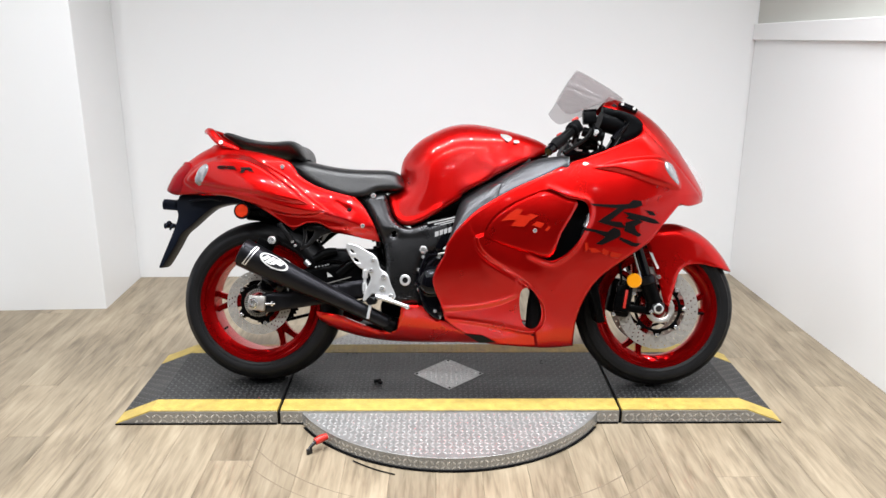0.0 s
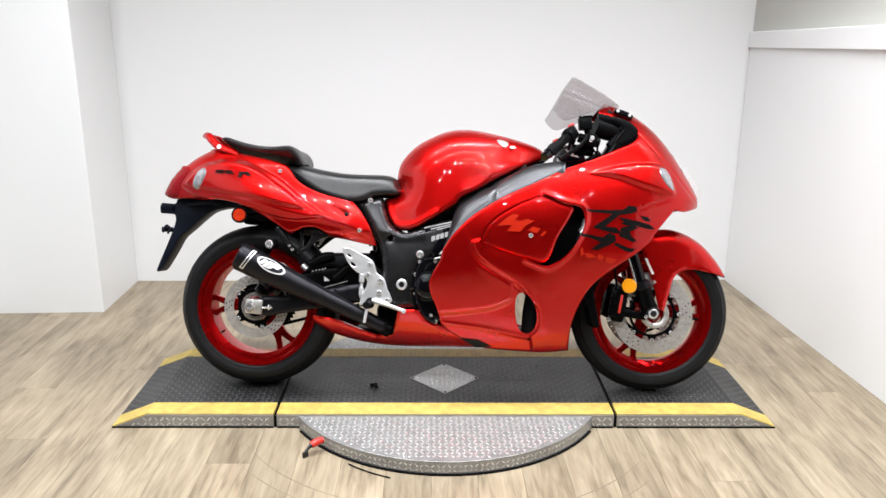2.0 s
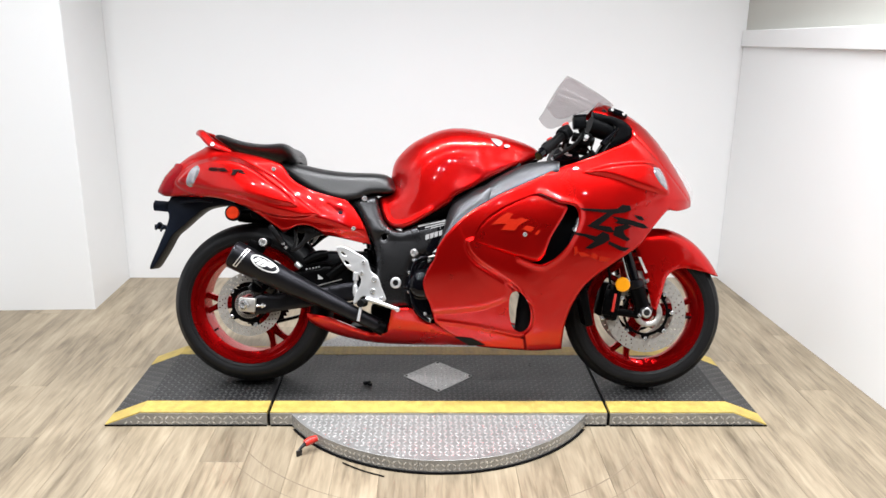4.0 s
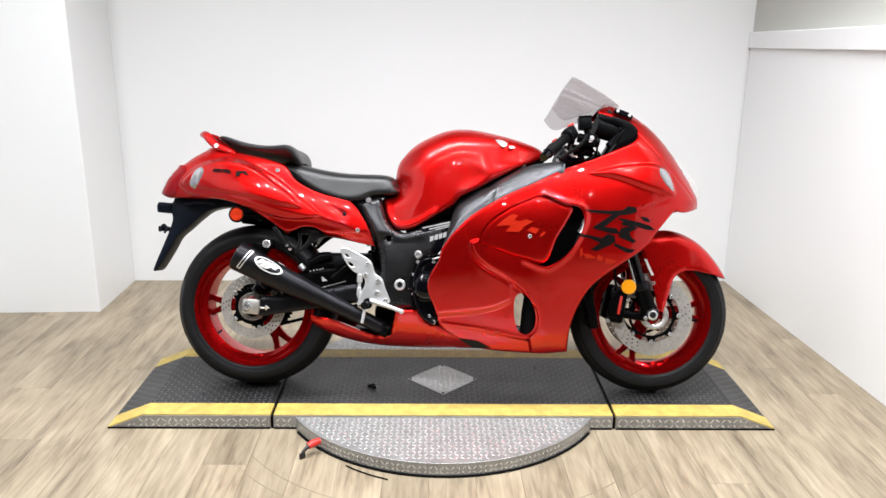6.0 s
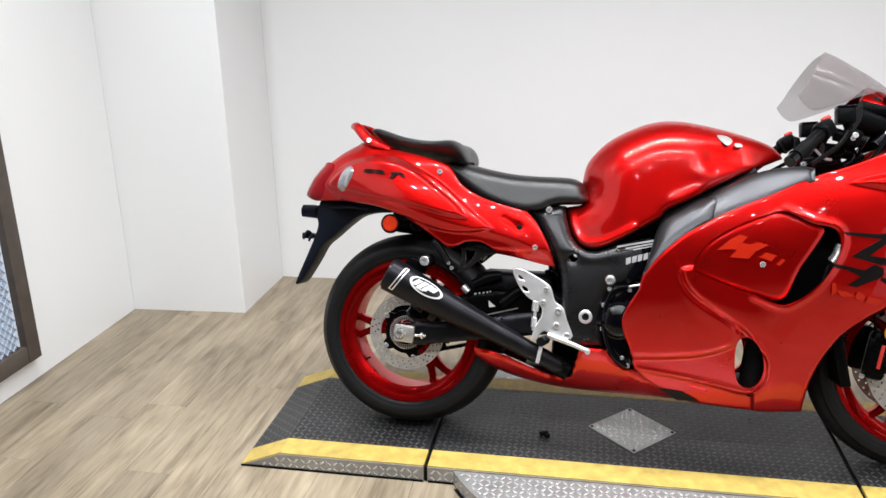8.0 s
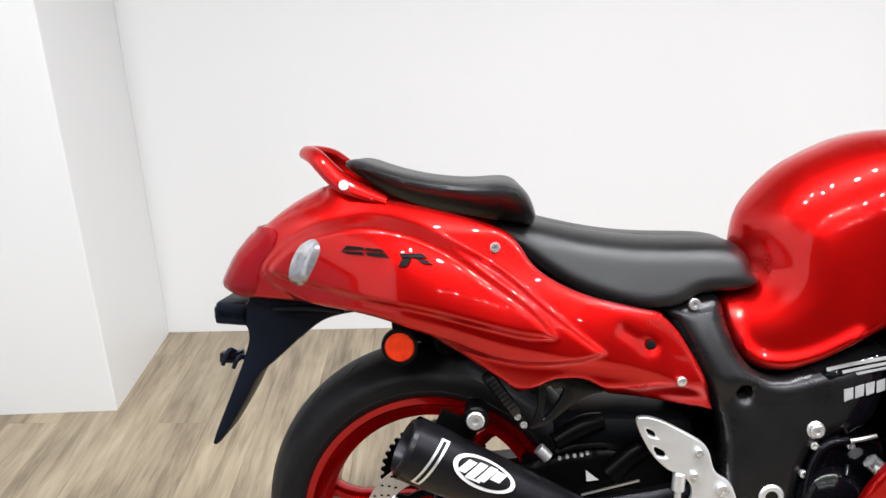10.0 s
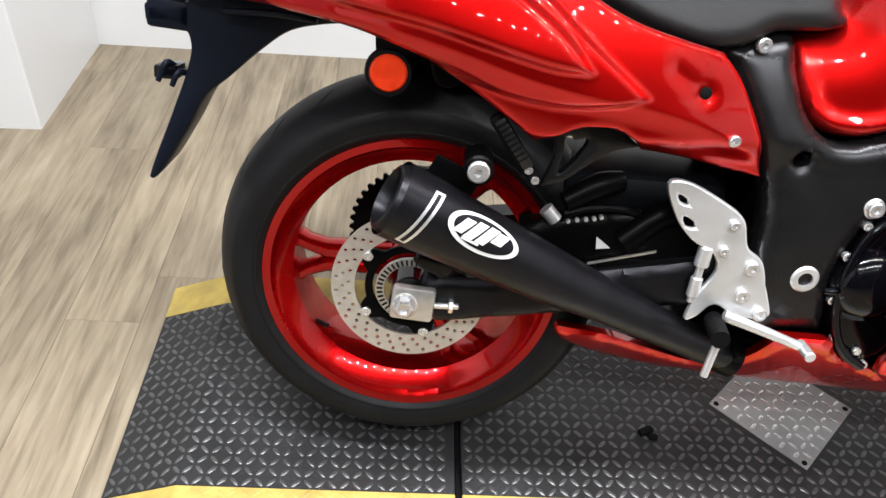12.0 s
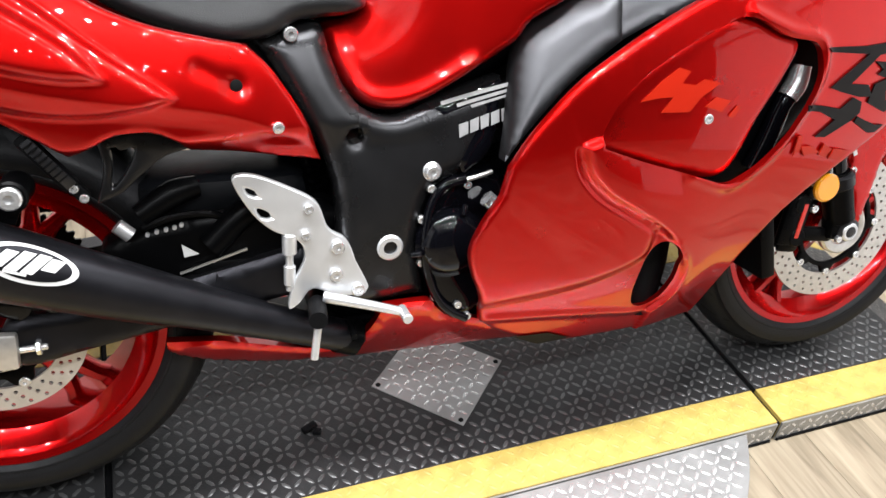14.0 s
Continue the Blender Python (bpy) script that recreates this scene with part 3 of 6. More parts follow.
def deck(name, x0, x1, slope=0):
    """One section of the ramp; slope -1 or 1: that end runs down to the floor."""
    ob = thing(name, "dark tread-plate section of a motorcycle turntable with yellow edges", "ramp", None, "ramp sections")
    top = [(x0, H), (x1, H)]
    if slope < 0:
        top = [(-TIP, 0.004), (-FLAT, H), (x1, H)]
    if slope > 0:
        top = [(x0, H), (FLAT, H), (TIP, 0.004)]
    prof = [(top[0][0], 0.0)] + top + [(top[-1][0], 0.0)]

    def strip(y0, y1, up, mat, nm, label=""):
        bm = bmesh.new()
        f = bm.faces.new([bm.verts.new((x, y0, z + (up if z > 0.001 else 0))) for x, z in prof])
        got = bmesh.ops.extrude_face_region(bm, geom=[f])["geom"]
        bmesh.ops.translate(bm, vec=(0, y1 - y0, 0), verts=[v for v in got if isinstance(v, bmesh.types.BMVert)])
        bmesh.ops.recalc_face_normals(bm, faces=bm.faces)
        bmesh.ops.bevel(bm, geom=[e for e in bm.edges if e.calc_face_angle(0) > 0.3], offset=0.0015, segments=1, affect="EDGES")
        return part(nm, bm, mat, ob, label, False)
    strip(-STRIPE, STRIPE, 0, PLATE_DARK, "tread_deck")
    strip(-HALF, -STRIPE, 0.0006, LADDER, "edge_stripe", "worn yellow edge stripe")
    strip(STRIPE, HALF, 0.0006, LADDER, "edge_stripe", "worn yellow edge stripe")
    for y0, y1 in ((-HALF - 0.004, -HALF), (HALF, HALF + 0.004)):
        bm = bmesh.new()
        low = [(x, z - 0.005 if z > 0.02 else max(0, z - 0.004)) for x, z in prof]
        f = bm.faces.new([bm.verts.new((x, y0, z)) for x, z in low])
        got = bmesh.ops.extrude_face_region(bm, geom=[f])["geom"]
        bmesh.ops.translate(bm, vec=(0, y1 - y0, 0), verts=[v for v in got if isinstance(v, bmesh.types.BMVert)])
        bmesh.ops.recalc_face_normals(bm, faces=bm.faces)
        part("side_plate", bm, PLATE_BRIGHT, ob, "bright tread-plate side", False)
    a, b = max(x0, -FLAT) + 0.002, min(x1, FLAT) - 0.009
    part("base_strip", box(((x0 + x1) / 2, -HALF - 0.006, 0.003), (x1 - x0 - 0.004, 0.004, 0.006), 0.001), RUBBER, ob, "black rubber base strip", False)
    lug_mesh("tread", [s for s in lattice(a, b, -STRIPE, STRIPE) if abs(s[0]) + abs(s[1]) > 0.155], LUG_DARK, ob, flat_top)
    lug_mesh("stripe_tread", lattice(a, b, -HALF + 0.006, -STRIPE) + lattice(a, b, STRIPE, HALF - 0.006), LADDER, ob, lambda u, v: (Vector((u, v, H + 0.0005)), Vector((1, 0, 0)), Vector((0, 1, 0)), Vector((0, 0, 1))), (0.0105, 0.0032, 0.0016))
    if slope:
        k = Vector((TIP - FLAT, 0, -(H - 0.004))).normalized()
        e1 = Vector((slope * k.x, 0, k.z))
        up = Vector((-slope * k.z, 0, k.x))
        L = math.hypot(TIP - FLAT, H)
        lug_mesh("slope_tread", lattice(-0.003, L - 0.008, -STRIPE, STRIPE), LUG_DARK, ob, lambda u, v: (Vector((slope * FLAT, v, H)) + e1 * u, e1, Vector((0, 1, 0)), up))
    sides = [q for q in lattice(x0 + 0.005, x1 - 0.005, 0.002, H - 0.004, 0.0215) if q[1] < H * min(1, (TIP - abs(q[0])) / (TIP - FLAT)) - 0.012]
    lug_mesh("side_tread", sides, LUG_BRIGHT, ob, lambda u, v: (Vector((u, -HALF - 0.004, v)), Vector((1, 0, 0)), Vector((0, 0, 1)), Vector((0, -1, 0))), (0.0112, 0.003, 0.0016))
    return ob


GAP = 0.006
deck("ramp_section", -TIP, -JOINT - GAP, -1)
mid = deck("ramp_section", -JOINT + GAP, JOINT - GAP)
deck("ramp_section", JOINT + GAP, TIP, 1)
for sx in (-1, 1):
    part("joint_seal", box((sx * JOINT, 0, H / 2 - 0.004), (2 * GAP - 0.002, 2 * HALF, H - 0.008), 0.001), RUBBER, mid, "black rubber joint", False)
D = 0.1425
part("centre_plate", prism([(0, -D), (D, 0), (0, D), (-D, 0)], H - 0.01, H + 0.0022, 0.0006), PLATE_BRIGHT, mid, "bright diamond-shaped tread plate", False)
lug_mesh("centre_tread", [s for s in lattice(-D, D, -D, D) if abs(s[0]) + abs(s[1]) < D - 0.016], LUG_BRIGHT, mid, lambda u, v: (Vector((u, v, H + 0.002)), Vector((1, 0, 0)), Vector((0, 1, 0)), Vector((0, 0, 1))))
for sx, sy in ((D - 0.014, 0), (-D + 0.014, 0), (0, D - 0.014), (0, -D + 0.014)):
    part("screw", lathe([(0, 0), (0.0055, 0), (0.004, 0.0022), (0, 0.0022)], 14, False, pose(sx, sy, H + 0.002, 90)), GAPMAT, mid, "black screw")

turn = thing("turntable", "round bright tread-plate turntable base under the ramp", "turntable")
RAD, TOP = 0.628, 0.05


def cap(r, y0, n=96):
    """The part of a disc that sticks out in front of the ramp."""
    a0 = math.acos(-y0 / r)
    return [(r * math.sin(a), -r * math.cos(a)) for a in np.linspace(-a0, a0, n)]


for s in (1, -1):
    pts = [(x, s * y) for x, y in cap(RAD, -HALF - 0.006)]
    if s < 0:
        pts = pts[::-1]
    part("top_plate", prism(pts, 0.004, TOP, 0.0015), PLATE_BRIGHT, turn, "", False)
    lug_mesh("tread", [q for q in lattice(-RAD, RAD, HALF + 0.012, RAD) if math.hypot(q[0], q[1]) < RAD - 0.016], LUG_BRIGHT, turn, lambda u, v, s=s: (Vector((u, -s * v, TOP)), Vector((1, 0, 0)), Vector((0, 1, 0)), Vector((0, 0, 1))))
a0 = math.acos(HALF / RAD)
lug_mesh("rim_tread", lattice(-a0 * RAD + 0.02, a0 * RAD - 0.02, 0.004, TOP - 0.003, 0.0185), LUG_BRIGHT, turn, lambda u, v: (Vector((RAD * math.sin(u / RAD), -RAD * math.cos(u / RAD), v)), Vector((math.cos(u / RAD), math.sin(u / RAD), 0)), Vector((0, 0, 1)), Vector((math.sin(u / RAD), -math.cos(u / RAD), 0))), (0.0085, 0.0028, 0.0013))
part("bottom_seal", prism([(1.012 * x, 1.012 * y) for x, y in cap(RAD, -HALF - 0.03)], 0.0, 0.0045), RUBBER, turn, "black rubber seal", False)

pin = thing("locking_pin", "steel locking pin with a red plastic grip on the turntable edge", "pin")
part("grip", tube([(-0.435, -0.468, 0.042), (-0.455, -0.482, 0.04), (-0.472, -0.496, 0.036)], [0.011, 0.014, 0.012], 12), REDGRIP, pin, "red plastic grip")
part("shank", tube([(-0.47, -0.495, 0.036), (-0.48, -0.504, 0.03), (-0.49, -0.514, 0.021)], [0.008, 0.006, 0.005], 10), TRIM, pin, "dark steel shank")
part("foot", box((-0.49, -0.515, 0.011), (0.022, 0.009, 0.022), 0.003, (0, 0, 40)), TRIM, pin)
# thin dark tube drawn for the gap shadow and rubber edge at the turntable's foot
part("strap", tube([(-0.335, -0.565, 0.004), (-0.3, -0.59, 0.003), (-0.25, -0.62, 0.0025), (-0.19, -0.648, 0.0025)], 0.0025, 8), RUBBER, pin, "dark line for the gap shadow and rubber edge below the turntable")
clip = thing("plastic_clip", "small black plastic clip lying on the ramp", "clip", pose(-0.284, -0.075, H + 0.0018))
part("body", merge(box((0, 0, 0.006), (0.03, 0.014, 0.011), 0.003, (0, 0, 25)), box((0.012, -0.012, 0.005), (0.016, 0.012, 0.009), 0.002, (0, 0, -20))), RUBBER, clip)

# ---- the motorcycle: x forward, z up, its right side towards -y ----
bike = thing("motorcycle", "glossy red sport motorcycle leaning on a display ramp, mirrors removed", "motorcycle", pose(0.0209, -0.0737, 0.0634) @ pose(0, 0, 0, 0, 0, -2.13) @ pose(0, 0, 0, -14.94, 0, 0) @ pose(0, 0, 0, 0, 0.22, 0))
RX, RZ, FX, FZ = -0.765, 0.311, 0.772, 0.306


def wheel(name, cx, cz, radius, width, rim_w, spoke_turn, label):
    """A cast three-spoke wheel with its tyre, as one part of the bike."""
    at = Matrix.Translation((cx, 0, cz))
    rt = width / 2
    bead = 0.2265
    side = [(bead, 0.93 * rim_w / rt / 2), (bead + 0.012, 0.93), (bead + 0.0135, 0.955), (bead + 0.017, 0.965), (bead + 0.0185, 0.95)]
    half = [(bead + 0.03, 1.0), (bead + 0.046, 0.98), (radius - 0.028, 0.86), (radius - 0.012, 0.6), (radius - 0.003, 0.28)]
    arc = catmull([(r, -u * rt) for r, u in half] + [(radius, 0)] + [(r, u * rt) for r, u in half[::-1]])
    tyre_profile = [(r, -u * rt) for r, u in side] + [(q[0], q[1]) for q in arc] + [(r, u * rt) for r, u in side[::-1]]
    inner = [(bead - 0.006, rim_w / 2 - 0.01), (bead - 0.006, -rim_w / 2 + 0.01)]
    hub = part(name, lathe([(0.012, -0.06), (0.034, -0.06), (0.042, -0.045), (0.042, 0.045), (0.034, 0.06), (0.012, 0.06)], 32, True, at), RIM, bike, label)
    part("tyre", lathe(tyre_profile + inner, 96, True, at), TYRE, hub, "black sport tyre with shallow grooves")
    h = rim_w / 2
    rim = [(0.231, -h), (0.2325, -h + 0.004), (0.222, -h + 0.007), (0.216, -h + 0.02), (0.198, -h + 0.032), (0.194, 0), (0.198, h - 0.032), (0.216, h - 0.02), (0.222, h - 0.007), (0.2325, h - 0.004), (0.231, h), (0.219, h - 0.002), (0.211, h - 0.016), (0.188, h - 0.034), (0.185, 0), (0.188, -h + 0.034), (0.211, -h + 0.016), (0.219, -h + 0.002)]
    part("rim", lathe(rim, 96, True, at), RIM, hub)
    for k in range(3):
        a = radians(spoke_turn + 120 * k)
        m = at @ Matrix.Rotation(-a, 4, "Y")
        for s in (-1, 1):
            bm = bmesh.new()
            secs = []
            for r, off, w, d in ((0.034, 0.011, 0.016, 0.03), (0.09, 0.011, 0.014, 0.025), (0.14, 0.012, 0.014, 0.022), (0.168, 0.022, 0.012, 0.022), (0.192, 0.036, 0.014, 0.026)):
                ring = []
                for q in range(10):
                    t = 2 * math.pi * q / 10
                    ring.append(bm.verts.new((r, d * math.copysign(abs(math.sin(t)) ** 0.7, math.sin(t)), s * off + w * math.copysign(abs(math.cos(t)) ** 0.7, math.cos(t)))))
                secs.append(ring)
            for r0, r1 in zip(secs, secs[1:]):
                for q in range(10):
                    bm.faces.new((r0[q], r0[(q + 1) % 10], r1[(q + 1) % 10], r1[q]))
            bmesh.ops.recalc_face_normals(bm, faces=bm.faces)
            bmesh.ops.transform(bm, matrix=m, verts=bm.verts)
            part("spoke", bm, RIM, hub)
    grooves = []
    for j in range(22):
        for s in (-1, 1):
            path = []
            for q in range(6):
                u = 0.12 + 0.78 * q / 5
                r = radius - 0.0022 - 0.031 * (u / 0.9) ** 2.4
                a = 2 * math.pi * (j + 0.25 * (s > 0)) / 22 + 0.3 * (q / 5) ** 1.5
                path.append((cx + r * math.cos(a), s * u * rt, cz + r * math.sin(a)))
            grooves.append(tube(path, [0.0006, 0.0016, 0.0019, 0.0019, 0.0016, 0.0006], 5, 1))
    tagged(part("tread_groove", merge(*grooves), GAPMAT, hub, "dark tread grooves"), kind="stuff")
    return hub


rear_wheel = wheel("rear_wheel", RX, RZ, 0.311, 0.188, 0.17, 62, "glossy red rear wheel")
front_wheel = wheel("front_wheel", FX, FZ, 0.303, 0.122, 0.105, 4, "glossy red front wheel")


def brake_disc(cx, cz, y, r_out, r_in, carrier, parent, buttons=8, holes=26):
    t = 0.0025
    ring = ring_outline((cx, cz), r_out, 72)
    cut = [ring_outline((cx, cz), r_in, 60)]
    for j, rr in enumerate((r_in + 0.25 * (r_out - r_in), r_in + 0.52 * (r_out - r_in), r_in + 0.8 * (r_out - r_in))):
        for k in range(holes):
            a = 2 * math.pi * (k + 0.33 * j) / holes
            cut.append(ring_outline((cx + rr * math.cos(a), cz + rr * math.sin(a)), 0.0034, 6, 2))
    d = part("brake_disc", slab(ring, y - t, y + t, 0, cut), DISC, parent, "drilled steel brake disc", False)
    spider = []
    for k in range(buttons * 8):
        a = 2 * math.pi * k / (buttons * 8)
        spider.append((cx + (r_in - (0.002 if k % 8 in (0, 1, 7) else 0.016)) * math.cos(a), cz + (r_in - (0.002 if k % 8 in (0, 1, 7) else 0.016)) * math.sin(a)))
    part("carrier", slab(spider, y - 0.004, y + 0.004, 0.001, [ring_outline((cx, cz), carrier, 40)]), BLACK, d, "black disc carrier")
    for k in range(buttons):
        a = 2 * math.pi * k / buttons
        part("rivet", bolt((cx + (r_in - 0.004) * math.cos(a), y - 0.004, cz + (r_in - 0.004) * math.sin(a)), 0.008, 0.003), CHROME, d)
    return d


# rear end
brake_disc(RX, RZ, -0.1, 0.122, 0.086, 0.058, rear_wheel, 5, 30)
sensor = part("sensor_ring", slab(ring_outline((RX, RZ), 0.053, 60), -0.112, -0.106, 0.0006, [ring_outline((RX, RZ), 0.04, 40)]), DISC, rear_wheel, "slotted speed sensor ring", False)
slots = [box((RX + 0.0465 * math.cos(a), -0.1125, RZ + 0.0465 * math.sin(a)), (0.009, 0.002, 0.0028), 0, (0, -math.degrees(a), 0)) for a in np.linspace(0, 2 * math.pi, 41)[:-1]]
tagged(part("ring_slot", merge(*slots), GAPMAT, sensor, "dark slots", False), kind="stuff")
part("hub_spacer", rod((RX, -0.155, RZ), (RX, -0.05, RZ), 0.03), GLOSS, rear_wheel)
part("valve", rod((RX - 0.155, -0.03, RZ - 0.115), (RX - 0.13, -0.07, RZ - 0.1), 0.004), RUBBER, rear_wheel)
swing = part("swingarm", shell([(-0.735, 0.344), (-0.631, 0.356), (-0.502, 0.375), (-0.331, 0.408), (-0.277, 0.415), (-0.27, 0.351), (-0.372, 0.329), 
    (-0.501, 0.309), (-0.63, 0.288), (-0.727, 0.278)], [(0, 0, 0.15)], thick=0.045, rnd=0.012, drop=0.008, side=-1), MUFFLER, bike, "black swingarm")
part("swingarm", shell([(-0.735, 0.344), (-0.631, 0.356), (-0.502, 0.375), (-0.331, 0.408), (-0.277, 0.415), (-0.27, 0.351), (-0.372, 0.329), 
    (-0.501, 0.309), (-0.63, 0.288), (-0.727, 0.278)], [(0, 0, 0.15)], thick=0.045, rnd=0.012, drop=0.008, side=1), MUFFLER, bike, "black swingarm")
part("swingarm_brace", merge(box((-0.42, 0, 0.37), (0.12, 0.26, 0.06), 0.012), tube([(-0.45, -0.12, 0.42), (-0.38, -0.11, 0.47), (-0.28, -0.1, 0.45)], 0.022, 12)), BLACK, bike)
end = part("axle_block", box((RX + 0.012, -0.158, RZ), (0.066, 0.018, 0.056), 0.006, (0, 4, 0)), DISC, bike, "silver axle adjuster block")
part("axle_nut", rod((RX, -0.186, RZ), (RX, -0.16, RZ), 0.015, hollow=0.009, n=6), CHROME, end)
part("axle_washer", rod((RX, -0.172, RZ), (RX, -0.164, RZ), 0.02), CHROME, end)
part("adjuster_bolt", merge(rod((RX + 0.045, -0.155, RZ - 0.004), (RX + 0.082, -0.155, RZ - 0.003), 0.005), rod((RX + 0.066, -0.155, RZ - 0.003), (RX + 0.074, -0.155, RZ - 0.003), 0.011, n=6)), CHROME, end)
cal = part("rear_caliper", merge(box((RX + 0.075, -0.12, RZ + 0.085), (0.1, 0.06, 0.055), 0.012, (0, 35, 0)), box((RX + 0.04, -0.13, RZ + 0.06), (0.06, 0.03, 0.04), 0.008, (0, 35, 0)), rod((RX + 0.08, -0.16, RZ + 0.07), (RX + 0.08, -0.12, RZ + 0.07), 0.017)), GLOSS, bike, "black rear brake caliper")
part("bleed_nipple", rod((RX + 0.02, -0.14, RZ + 0.12), (RX + 0.015, -0.145, RZ + 0.14), 0.004), CHROME, cal)
chain_y = 0.115
part("sprocket", star((RX, RZ), 0.118, chain_y - 0.003, chain_y + 0.003, 42, 0.06), BLACK, rear_wheel, "black rear sprocket")
links = []
for k in range(46):
    s = k / 45
    for z0, z1 in ((RZ + 0.112, 0.45), (RZ - 0.112, 0.35)):
        links.append(box((RX + s * 0.57, chain_y, z0 + (z1 - z0) * s), (0.0125, 0.012 if k % 2 else 0.017, 0.012), 0, (0, -math.degrees(math.atan2(z1 - z0, 0.57)), 0)))
tagged(part("drive_chain", merge(*links), BLACK, bike, "oily drive chain", False), kind="stuff")

# exhaust
e0, e1, e2, e3 = Vector((-0.798, -0.230, 0.507)), Vector((-0.580, -0.190, 0.397)), Vector((-0.372, -0.150, 0.297)), Vector((-0.242, -0.115, 0.232))
exhaust = part("exhaust", tube([e0 + (e1 - e0) * 0.03, e0 + (e1 - e0) * 0.25, e1, e1 + (e2 - e1) * 0.5, e2, e3], [0.054, 0.053, 0.043, 0.034, 0.029, 0.027], 32, 6, False), MUFFLER, bike, "matt black tapered slip-on exhaust")
axis = (e1 - e0).normalized()
turn_y = axis.to_track_quat("Y", "Z").to_matrix().to_4x4()
part("end_cap", lathe([(0.051, 0.012), (0.046, 0.001), (0.041, -0.001), (0.038, 0.004), (0.034, 0.02), (0.033, 0.09), (0.0, 0.09), (0.0, 0.095), (0.05, 0.05)], 40, False, Matrix.Translation(e0) @ turn_y), MUFFLER, exhaust, "black hollow end cap")


def on_tube(a0, a1, s0, s1, grow=0.0012, nu=14, nv=10, oval=False, skew=0.0):
    """A sticker on the silencer, from angle a0 to a1 about it and s0 to s1 along it."""
    bm = bmesh.new()
    grid = []
    side = axis.cross(Vector((0, 0, 1))).normalized()
    if side.y > 0:
        side = -side
    up = side.cross(axis)
    if up.z < 0:
        up = -up
    for i in range(nu + 1):
        row = []
        for j in range(nv + 1):
            u, v = i / nu * 2 - 1, j / nv * 2 - 1
            if oval:
                u, v = u * math.sqrt(1 - v * v / 2), v * math.sqrt(1 - u * u / 2)
            s = s0 + (s1 - s0) * (u + 1) / 2 + skew * v
            a = a0 + (a1 - a0) * (v + 1) / 2
            d = s * (e1 - e0).length
            r = 0.0535 - 0.0105 * max(0, (s - 0.25) / 0.75) ** 1.15 + grow
            row.append(bm.verts.new(e0 + axis * d + r * (math.cos(a) * side + math.sin(a) * up)))
        grid.append(row)
    for i in range(nu):
        for j in range(nv):
            bm.faces.new((grid[i][j], grid[i + 1][j], grid[i + 1][j + 1], grid[i][j + 1]))
    bmesh.ops.recalc_face_normals(bm, faces=bm.faces)
    return bm


part("band", on_tube(-0.75, 0.95, 0.15, 0.21, 0.0014, 6, 24, skew=0.035), SILVER, exhaust, "bare metal band clip")
part("band_slot", on_tube(-0.66, 0.86, 0.167, 0.191, 0.0024, 4, 24, skew=0.031), MUFFLER, exhaust)
part("badge", on_tube(-0.05, 0.95, 0.3, 0.76, 0.0014, 24, 16, True), DECAL_WHITE, exhaust, "white oval badge")
part("badge_face", on_tube(0.05, 0.85, 0.335, 0.725, 0.0022, 24, 16, True), MUFFLER, exhaust)
for s0, s1, a0, a1, lean in ((0.37, 0.43, 0.24, 0.66, 0.03), (0.445, 0.505, 0.2, 0.72, 0.035), (0.52, 0.58, 0.2, 0.74, 0.035), (0.595, 0.665, 0.36, 0.7, 0.02), (0.41, 0.52, 0.13, 0.19, 0.0)):
    part("badge_bar", on_tube(a0, a1, s0, s1, 0.003, 4, 4, skew=lean), DECAL_WHITE, exhaust)
part("clamp", merge(tube([e3 + Vector((-0.02, 0, 0.008)), e3 + Vector((0.012, 0.004, -0.006))], 0.031, 24), rod(e3 + Vector((0, -0.045, 0.02)), e3 + Vector((0, 0, 0.03)), 0.006)), BLACK, exhaust, "dark pipe clamp")
part("link_pipe", tube([e3, e3 + Vector((0.04, 0.06, 0.0)), e3 + Vector((0.12, 0.1, 0.02))], 0.027, 16), BLACK, exhaust)
hanger = Vector((-0.680, -0.215, 0.549))
part("hanger", merge(rod(hanger + Vector((0, -0.012, 0)), hanger + Vector((0, 0.05, 0)), 0.021), box(hanger + Vector((-0.03, 0.012, -0.015)), (0.07, 0.006, 0.03), 0.002, (0, 25, 0))), BLACK, exhaust)
part("hanger_bolt", bolt(hanger + Vector((0, -0.012, 0)), 0.015, 0.008), CHROME, exhaust)
part("brake_line", tube([(-0.540, -0.120, 0.459), (-0.499, -0.120, 0.471), (-0.448, -0.120, 0.472), (-0.407, -0.110, 0.450)], 0.006, 8), BLACK, bike)
part("line_clamp", tube([(-0.572, -0.140, 0.473), (-0.555, -0.140, 0.456)], 0.011, 12), SILVER, bike, "bright hose clamp")
part("spring_tray", tube([(-0.543, -0.120, 0.478), (-0.494, -0.110, 0.504), (-0.459, -0.100, 0.510)], [0.016, 0.02, 0.016], 12), BLACK, bike)
for q in ((-0.534, -0.125, 0.450), (-0.521, -0.125, 0.453), (-0.508, -0.125, 0.455), (-0.496, -0.125, 0.457), (-0.486, -0.125, 0.460)):
    part("clip_dot", bolt(q, 0.0032, 0.004), SILVER, bike)
part("arm_edge", slab([(-0.496, 0.387, 2), (-0.396, 0.415, 2), (-0.396, 0.412, 2), (-0.495, 0.384, 2)], -0.132, -0.128, 0), DISC, bike, "bright swingarm edge", False)
part("caution_mark", slab([(-0.489, 0.431, 2), (-0.466, 0.414, 2), (-0.487, 0.411, 2)], -0.132, -0.129, 0), DECAL_WHITE, bike, "white triangular caution mark", False)
